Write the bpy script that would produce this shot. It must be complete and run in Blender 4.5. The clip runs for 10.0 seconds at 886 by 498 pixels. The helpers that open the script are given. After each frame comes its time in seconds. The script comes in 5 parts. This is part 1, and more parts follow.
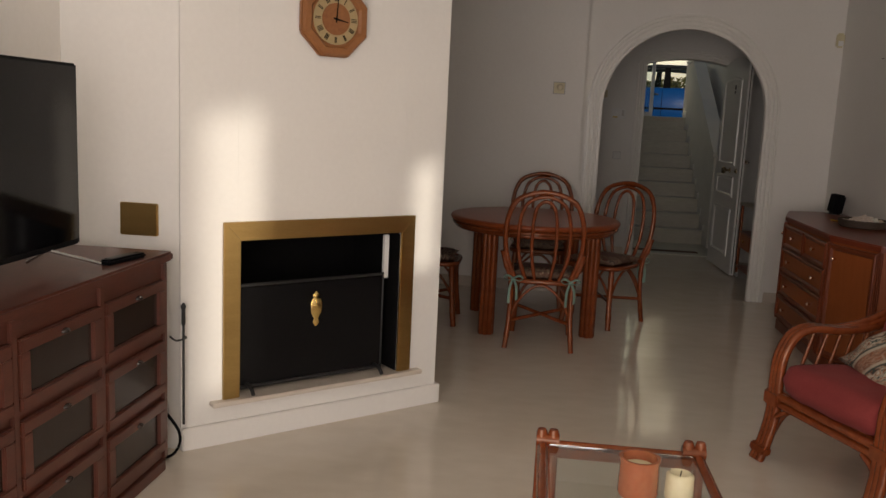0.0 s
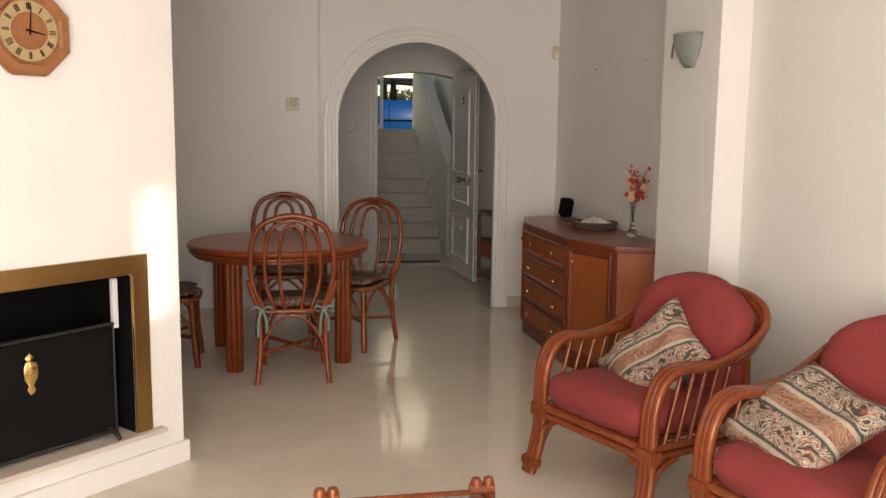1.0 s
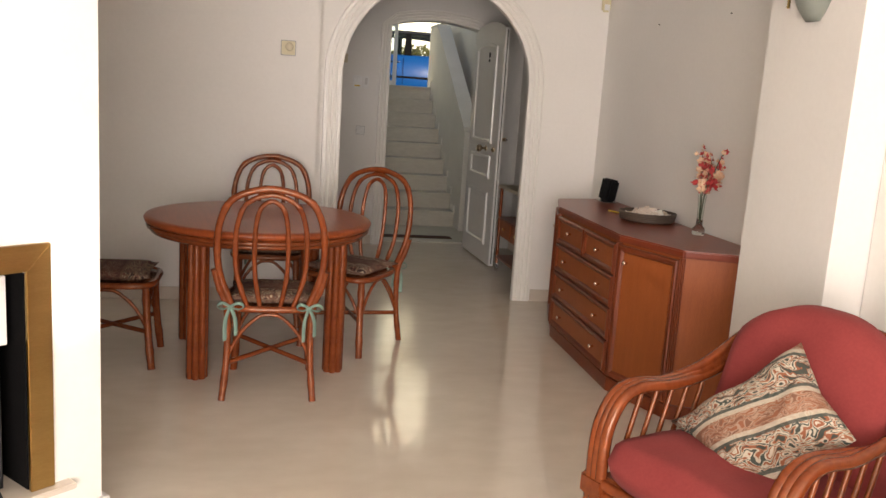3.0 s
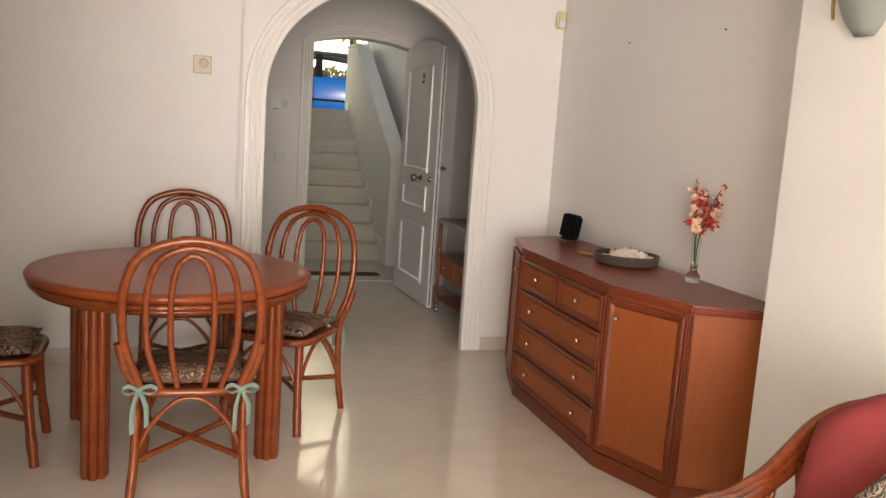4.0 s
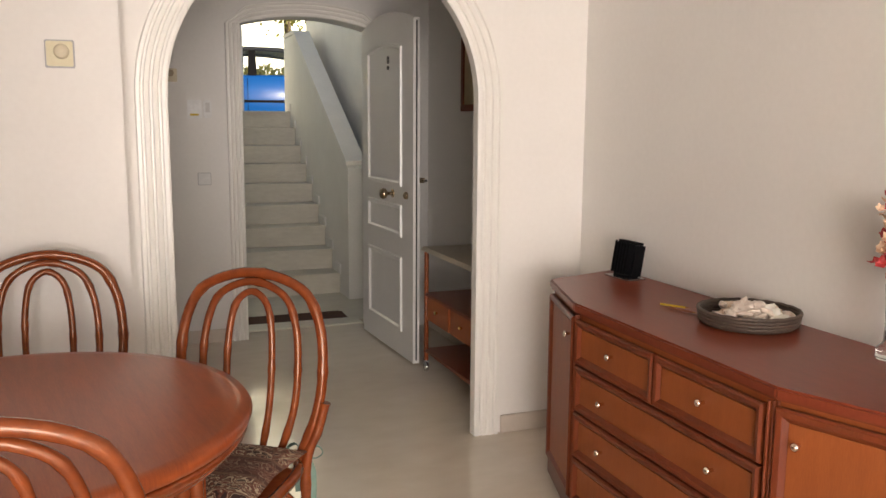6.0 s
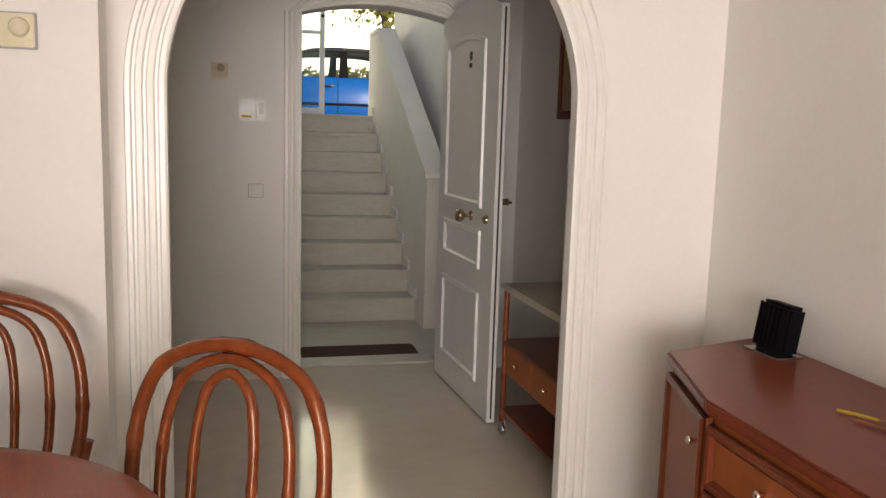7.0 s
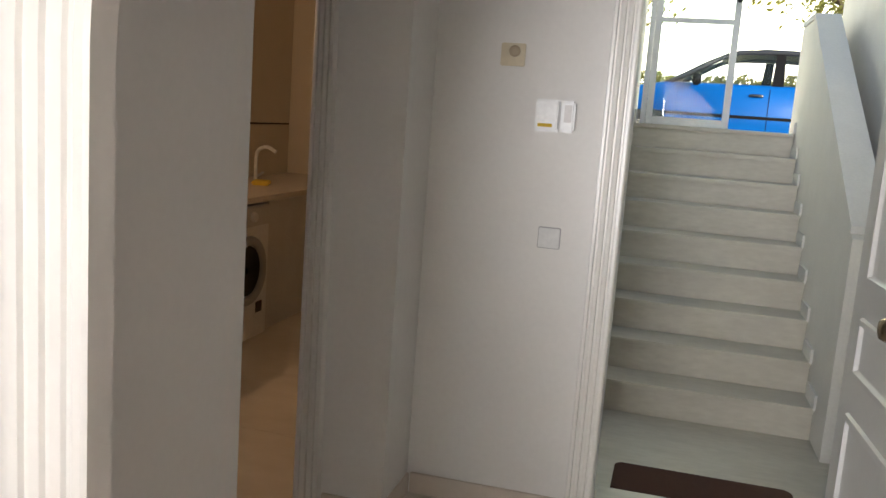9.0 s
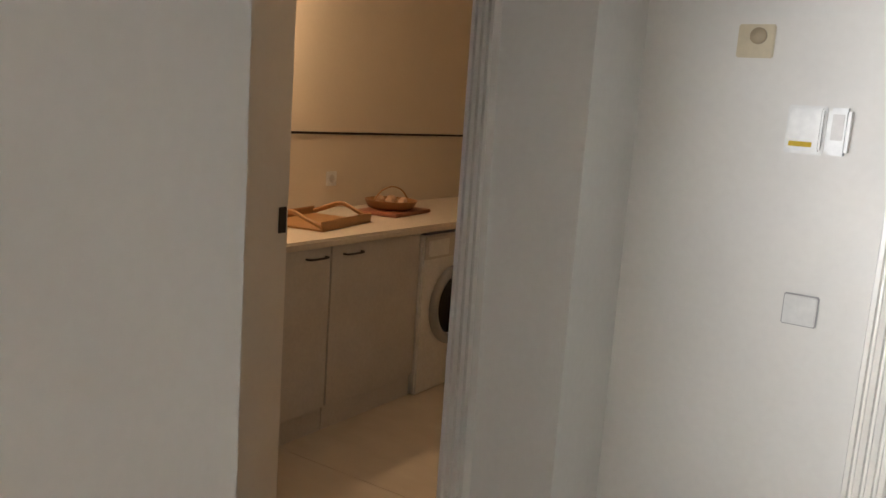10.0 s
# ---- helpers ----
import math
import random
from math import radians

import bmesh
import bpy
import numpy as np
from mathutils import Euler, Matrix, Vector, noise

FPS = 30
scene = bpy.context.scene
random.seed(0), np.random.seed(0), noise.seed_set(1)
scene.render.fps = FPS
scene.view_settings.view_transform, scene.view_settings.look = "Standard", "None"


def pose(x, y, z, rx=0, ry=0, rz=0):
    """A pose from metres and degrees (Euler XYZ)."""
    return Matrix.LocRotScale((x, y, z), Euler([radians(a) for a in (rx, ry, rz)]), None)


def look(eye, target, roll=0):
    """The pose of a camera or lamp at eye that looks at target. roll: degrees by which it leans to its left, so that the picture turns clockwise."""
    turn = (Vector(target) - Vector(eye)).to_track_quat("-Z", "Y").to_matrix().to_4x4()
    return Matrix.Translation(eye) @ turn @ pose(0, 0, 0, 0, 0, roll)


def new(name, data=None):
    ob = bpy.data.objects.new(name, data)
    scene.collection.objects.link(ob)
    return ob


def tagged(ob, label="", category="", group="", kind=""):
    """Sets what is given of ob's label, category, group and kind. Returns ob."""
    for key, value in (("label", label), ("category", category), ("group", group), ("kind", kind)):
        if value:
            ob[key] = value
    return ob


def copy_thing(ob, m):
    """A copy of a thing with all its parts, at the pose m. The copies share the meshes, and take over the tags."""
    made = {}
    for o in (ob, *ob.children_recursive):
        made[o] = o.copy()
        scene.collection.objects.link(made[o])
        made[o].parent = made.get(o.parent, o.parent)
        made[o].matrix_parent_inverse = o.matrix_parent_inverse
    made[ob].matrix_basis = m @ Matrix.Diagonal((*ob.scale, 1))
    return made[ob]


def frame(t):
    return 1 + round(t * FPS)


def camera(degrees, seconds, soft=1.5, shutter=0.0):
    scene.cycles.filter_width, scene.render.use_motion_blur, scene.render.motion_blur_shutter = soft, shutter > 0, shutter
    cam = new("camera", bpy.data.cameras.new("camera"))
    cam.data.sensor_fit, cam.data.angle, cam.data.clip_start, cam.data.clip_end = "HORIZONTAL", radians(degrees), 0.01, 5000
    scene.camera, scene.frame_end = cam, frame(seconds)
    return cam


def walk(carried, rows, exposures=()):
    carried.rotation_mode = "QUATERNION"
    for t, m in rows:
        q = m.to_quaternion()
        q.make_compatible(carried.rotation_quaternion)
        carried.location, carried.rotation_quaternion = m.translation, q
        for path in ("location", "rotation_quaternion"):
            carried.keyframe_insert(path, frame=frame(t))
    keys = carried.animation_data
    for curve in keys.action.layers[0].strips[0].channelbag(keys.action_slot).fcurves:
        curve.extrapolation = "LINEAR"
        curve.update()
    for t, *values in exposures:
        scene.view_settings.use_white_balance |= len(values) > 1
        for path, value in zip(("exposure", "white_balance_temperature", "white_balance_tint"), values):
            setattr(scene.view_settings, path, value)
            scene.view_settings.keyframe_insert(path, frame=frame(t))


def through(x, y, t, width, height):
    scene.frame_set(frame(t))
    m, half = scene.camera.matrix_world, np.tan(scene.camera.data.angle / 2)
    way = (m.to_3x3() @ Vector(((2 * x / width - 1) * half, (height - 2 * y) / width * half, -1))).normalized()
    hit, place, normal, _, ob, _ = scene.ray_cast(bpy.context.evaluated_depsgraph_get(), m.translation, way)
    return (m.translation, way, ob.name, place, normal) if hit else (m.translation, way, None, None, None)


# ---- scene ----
cam = camera(55.3, 10.0)
PATH = [
    (0, (0.347, -2.125, 1.42), (0.124, -0.163, 1.104), 2.7),
    (0.5, (0.291, -1.986, 1.448), (0.49, -0.015, 1.177), 1.8),
    (1, (0.286, -1.845, 1.442), (0.675, 0.098, 1.175), 0.7),
    (1.5, (0.362, -1.637, 1.413), (0.706, 0.305, 1.081), 0.7),
    (2, (0.435, -1.385, 1.412), (0.62, 0.568, 1.025), 2.1),
    (2.5, (0.446, -1.09, 1.409), (0.658, 0.856, 1.0), 2.5),
    (3, (0.417, -0.785, 1.433), (0.796, 1.146, 1.076), 3.8),
    (4.5, (0.307, 0.37, 1.434), (1.014, 2.221, 1.157), 3.1),
    (5, (0.335, 0.749, 1.429), (1.15, 2.555, 1.156), 2.4),
    (5.5, (0.445, 1.159, 1.444), (1.218, 2.98, 1.147), 1.3),
    (7, (0.963, 2.36, 1.451), (1.456, 4.277, 1.162), 1.7),
    (7.5, (1.146, 2.801, 1.459), (1.472, 4.75, 1.153), 3.0),
    (8, (1.32, 3.227, 1.444), (1.478, 5.198, 1.147), 2.9),
    (8.5, (1.452, 3.65, 1.459), (1.22, 5.612, 1.149), 2.8),
    (9, (1.501, 4.068, 1.479), (1.009, 5.982, 1.166), 4.2),
    (9.5, (1.557, 4.536, 1.489), (0.763, 6.344, 1.169), 3.6),
    (10, (1.501, 4.924, 1.498), (0.409, 6.567, 1.165), 4.1),
]
EXPOSURES = [(0, -1.55, 6500, 10), (0.5, -0.95, 6500, 10), (1, -0.4, 6500, 10), (1.5, -0.2, 6500, 10), (2.5, 0.02, 6500, 10), (3.2, 0.28, 6500, 10), (4.3, 0.58, 6500, 10), (5, 0.72, 6500, 10),
             (7, 0.6, 6400, 10), (7.5, 0.58, 6200, 9), (8.5, 1.07, 5850, 7), (9.2, 1.28, 5800, 5), (10, 1.68, 5720, 3)]
walk(cam, [(t, look(eye, target, roll)) for t, eye, target, roll in PATH], EXPOSURES)

# exposure and light
SUN_EL, SUN_DIR = 12.5, Vector((-0.78, 0.62))
world = bpy.data.worlds.new("sky")
scene.world = world
world.use_nodes = True
wn = world.node_tree
sky = wn.nodes.new("ShaderNodeTexSky")
sky.sky_type, sky.sun_disc = "NISHITA", False
sky.sun_elevation, sky.sun_rotation = radians(SUN_EL), math.atan2(-SUN_DIR.x, -SUN_DIR.y)
sky.dust_density, sky.ozone_density, sky.air_density = 5.0, 0.3, 0.8
wn.nodes["Background"].inputs["Strength"].default_value = 0.15
wn.links.new(sky.outputs["Color"], wn.nodes["Background"].inputs["Color"])


def lamp(name, kind, m, energy, color=(1, 1, 1), **more):
    data = bpy.data.lights.new(name, kind)
    data.energy, data.color = energy, color
    if kind == "SUN":
        data.angle = more["angle"]
    elif kind == "AREA":
        data.shape, data.size, data.size_y = "RECTANGLE", more["size"], more["size_y"]
    else:
        data.shadow_soft_size = more["radius"]
    ob = new(name, data)
    ob.matrix_world = m
    return ob


sun_from = Vector((-SUN_DIR.x, -SUN_DIR.y, math.tan(radians(SUN_EL))))
lamp("sun", "SUN", look(sun_from, (0, 0, 0)), 5.0, (1.0, 0.9, 0.76), angle=radians(2.0))
# daylight through the terrace doors behind the walk and the hall door; the side opening is unseen and added
lamp("terrace_daylight", "AREA", look((-0.1, -3.66, 1.2), (0.1, 0, 1.1)), 250, (1.0, 0.905, 0.86), size=2.7, size_y=2.1)
# extra lamp in the added side opening, out of view
lamp("side_window_daylight", "AREA", look((2.62, -1.67, 1.8), (0, -1.67, 1.5)), 8, (1.0, 0.96, 0.9), size=0.45, size_y=1.2)
lamp("kitchen_bulb", "POINT", pose(-1.46, 7.62, 1.98), 8.5, (1.0, 0.60, 0.32), radius=0.05)


# ---- materials ----
def rgb(c):
    return (*c, 1)


def material(name, base, rough=0.5, metal=0.0, second=None, scale=8.0, detail_scale=60.0, mix=0.5, bump=0.1, coat=0.0,
             stretch=(1, 1, 1), spec=0.5, sheen=0.0, per_piece=0.0):
    """Two scales of noise between two colours, with a fine relief."""
    m = bpy.data.materials.new(name)
    m.use_nodes = True
    t = m.node_tree
    b = t.nodes["Principled BSDF"]
    b.inputs["Roughness"].default_value, b.inputs["Metallic"].default_value = rough, metal
    b.inputs["Coat Weight"].default_value, b.inputs["Coat Roughness"].default_value = coat, 0.12
    b.inputs["Specular IOR Level"].default_value = spec
    b.inputs["Sheen Weight"].default_value = sheen
    co = t.nodes.new("ShaderNodeTexCoord")
    mp = t.nodes.new("ShaderNodeMapping")
    mp.inputs["Scale"].default_value = stretch
    t.links.new(co.outputs["Object"], mp.inputs["Vector"])
    n1, n2 = t.nodes.new("ShaderNodeTexNoise"), t.nodes.new("ShaderNodeTexNoise")
    n1.inputs["Scale"].default_value, n2.inputs["Scale"].default_value = scale, detail_scale
    n1.inputs["Detail"].default_value, n2.inputs["Detail"].default_value = 6, 4
    for n in (n1, n2):
        t.links.new(mp.outputs["Vector"], n.inputs["Vector"])
    add = t.nodes.new("ShaderNodeMath")
    add.operation = "MULTIPLY_ADD"
    t.links.new(n2.outputs["Fac"], add.inputs[0])
    add.inputs[1].default_value = 0.5
    half = t.nodes.new("ShaderNodeMath")
    half.operation = "MULTIPLY"
    half.inputs[1].default_value = 0.5
    t.links.new(n1.outputs["Fac"], half.inputs[0])
    t.links.new(half.outputs[0], add.inputs[2])
    ramp = t.nodes.new("ShaderNodeValToRGB")
    second = second or tuple(v * 0.8 for v in base)
    ramp.color_ramp.elements[0].position, ramp.color_ramp.elements[1].position = 0.5 - mix / 2, 0.5 + mix / 2
    ramp.color_ramp.elements[0].color, ramp.color_ramp.elements[1].color = rgb(second), rgb(base)
    t.links.new(add.outputs[0], ramp.inputs["Fac"])
    t.links.new(ramp.outputs["Color"], b.inputs["Base Color"])
    if bump:
        bp = t.nodes.new("ShaderNodeBump")
        bp.inputs["Strength"].default_value, bp.inputs["Distance"].default_value = bump, 0.002
        t.links.new(add.outputs[0], bp.inputs["Height"])
        t.links.new(bp.outputs["Normal"], b.inputs["Normal"])
    return m


def fabric(name, colours, cell, stripe, bump=0.3):
    """A woven print: scrolling motifs in bands."""
    m = bpy.data.materials.new(name)
    m.use_nodes = True
    t = m.node_tree
    b = t.nodes["Principled BSDF"]
    b.inputs["Roughness"].default_value = 0.85
    co = t.nodes.new("ShaderNodeTexCoord")
    warp = t.nodes.new("ShaderNodeTexNoise")
    warp.inputs["Scale"].default_value = cell * 0.45
    t.links.new(co.outputs["Object"], warp.inputs["Vector"])
    mixv = t.nodes.new("ShaderNodeMix")
    mixv.data_type = "VECTOR"
    mixv.inputs["Factor"].default_value = 0.10
    t.links.new(co.outputs["Object"], mixv.inputs[4])
    t.links.new(warp.outputs["Color"], mixv.inputs[5])
    vor = t.nodes.new("ShaderNodeTexVoronoi")
    vor.inputs["Scale"].default_value = cell
    t.links.new(mixv.outputs[1], vor.inputs["Vector"])
    wav = t.nodes.new("ShaderNodeTexWave")
    wav.wave_type = "RINGS"
    wav.inputs["Scale"].default_value, wav.inputs["Distortion"].default_value = cell * 0.5, 9.0
    wav.inputs["Detail"].default_value = 2.0
    t.links.new(mixv.outputs[1], wav.inputs["Vector"])
    add = t.nodes.new("ShaderNodeMath")
    cells = t.nodes.new("ShaderNodeMath")
    cells.operation = "MULTIPLY"
    cells.inputs[1].default_value = 0.62
    t.links.new(vor.outputs["Distance"], cells.inputs[0])
    t.links.new(cells.outputs[0], add.inputs[0])
    mul = t.nodes.new("ShaderNodeMath")
    mul.operation = "MULTIPLY"
    mul.inputs[1].default_value = 0.30
    t.links.new(wav.outputs["Fac"], mul.inputs[0])
    t.links.new(mul.outputs[0], add.inputs[1])
    ramp = t.nodes.new("ShaderNodeValToRGB")
    ramp.color_ramp.interpolation = "CONSTANT"
    stops = ((0.0, 0), (0.20, 1), (0.30, 2), (0.38, 1), (0.46, 4), (0.53, 3), (0.60, 2), (0.68, 0))
    while len(ramp.color_ramp.elements) < len(stops):
        ramp.color_ramp.elements.new(0.5)
    for e, p, c in zip(ramp.color_ramp.elements, [p for p, _ in stops], [colours[k] for _, k in stops]):
        e.position, e.color = p, rgb(c)
    t.links.new(add.outputs[0], ramp.inputs["Fac"])
    sep = t.nodes.new("ShaderNodeSeparateXYZ")
    t.links.new(co.outputs["Object"], sep.inputs[0])
    turn = t.nodes.new("ShaderNodeMath")
    turn.operation = "MULTIPLY_ADD"
    turn.inputs[1].default_value, turn.inputs[2].default_value = stripe, 10.25
    t.links.new(sep.outputs["Y"], turn.inputs[0])
    fract = t.nodes.new("ShaderNodeMath")
    fract.operation = "FRACT"
    t.links.new(turn.outputs[0], fract.inputs[0])
    dark, ochre, pale = colours[4], colours[5], colours[3]
    bands = ((0.0, dark, 0.9), (0.05, pale, 0.8), (0.12, ochre, 0.62), (0.42, pale, 0.8), (0.49, dark, 0.9), (0.54, ochre, 0.0))
    hue, much = t.nodes.new("ShaderNodeValToRGB"), t.nodes.new("ShaderNodeValToRGB")
    for node in (hue, much):
        node.color_ramp.interpolation = "CONSTANT"
        while len(node.color_ramp.elements) < len(bands):
            node.color_ramp.elements.new(0.5)
        t.links.new(fract.outputs[0], node.inputs["Fac"])
    for k, (at, c, f) in enumerate(bands):
        hue.color_ramp.elements[k].position, hue.color_ramp.elements[k].color = at, rgb(c)
        much.color_ramp.elements[k].position, much.color_ramp.elements[k].color = at, (f, f, f, 1)
    tint = t.nodes.new("ShaderNodeMix")
    tint.data_type = "RGBA"
    t.links.new(much.outputs["Color"], tint.inputs["Factor"])
    t.links.new(hue.outputs["Color"], tint.inputs[7])
    t.links.new(ramp.outputs["Color"], tint.inputs[6])
    t.links.new(tint.outputs[2], b.inputs["Base Color"])
    weave = t.nodes.new("ShaderNodeTexNoise")
    weave.inputs["Scale"].default_value = 220
    t.links.new(co.outputs["Object"], weave.inputs["Vector"])
    bp = t.nodes.new("ShaderNodeBump")
    bp.inputs["Strength"].default_value, bp.inputs["Distance"].default_value = bump, 0.002
    t.links.new(weave.outputs["Fac"], bp.inputs["Height"])
    t.links.new(bp.outputs["Normal"], b.inputs["Normal"])
    return m


def glass(name, color=(0.95, 1, 0.97), rough=0.0):
    m = bpy.data.materials.new(name)
    m.use_nodes = True
    b = m.node_tree.nodes["Principled BSDF"]
    b.inputs["Base Color"].default_value = rgb(color)
    b.inputs["Transmission Weight"].default_value, b.inputs["Roughness"].default_value = 1.0, rough
    b.inputs["IOR"].default_value = 1.45
    return m


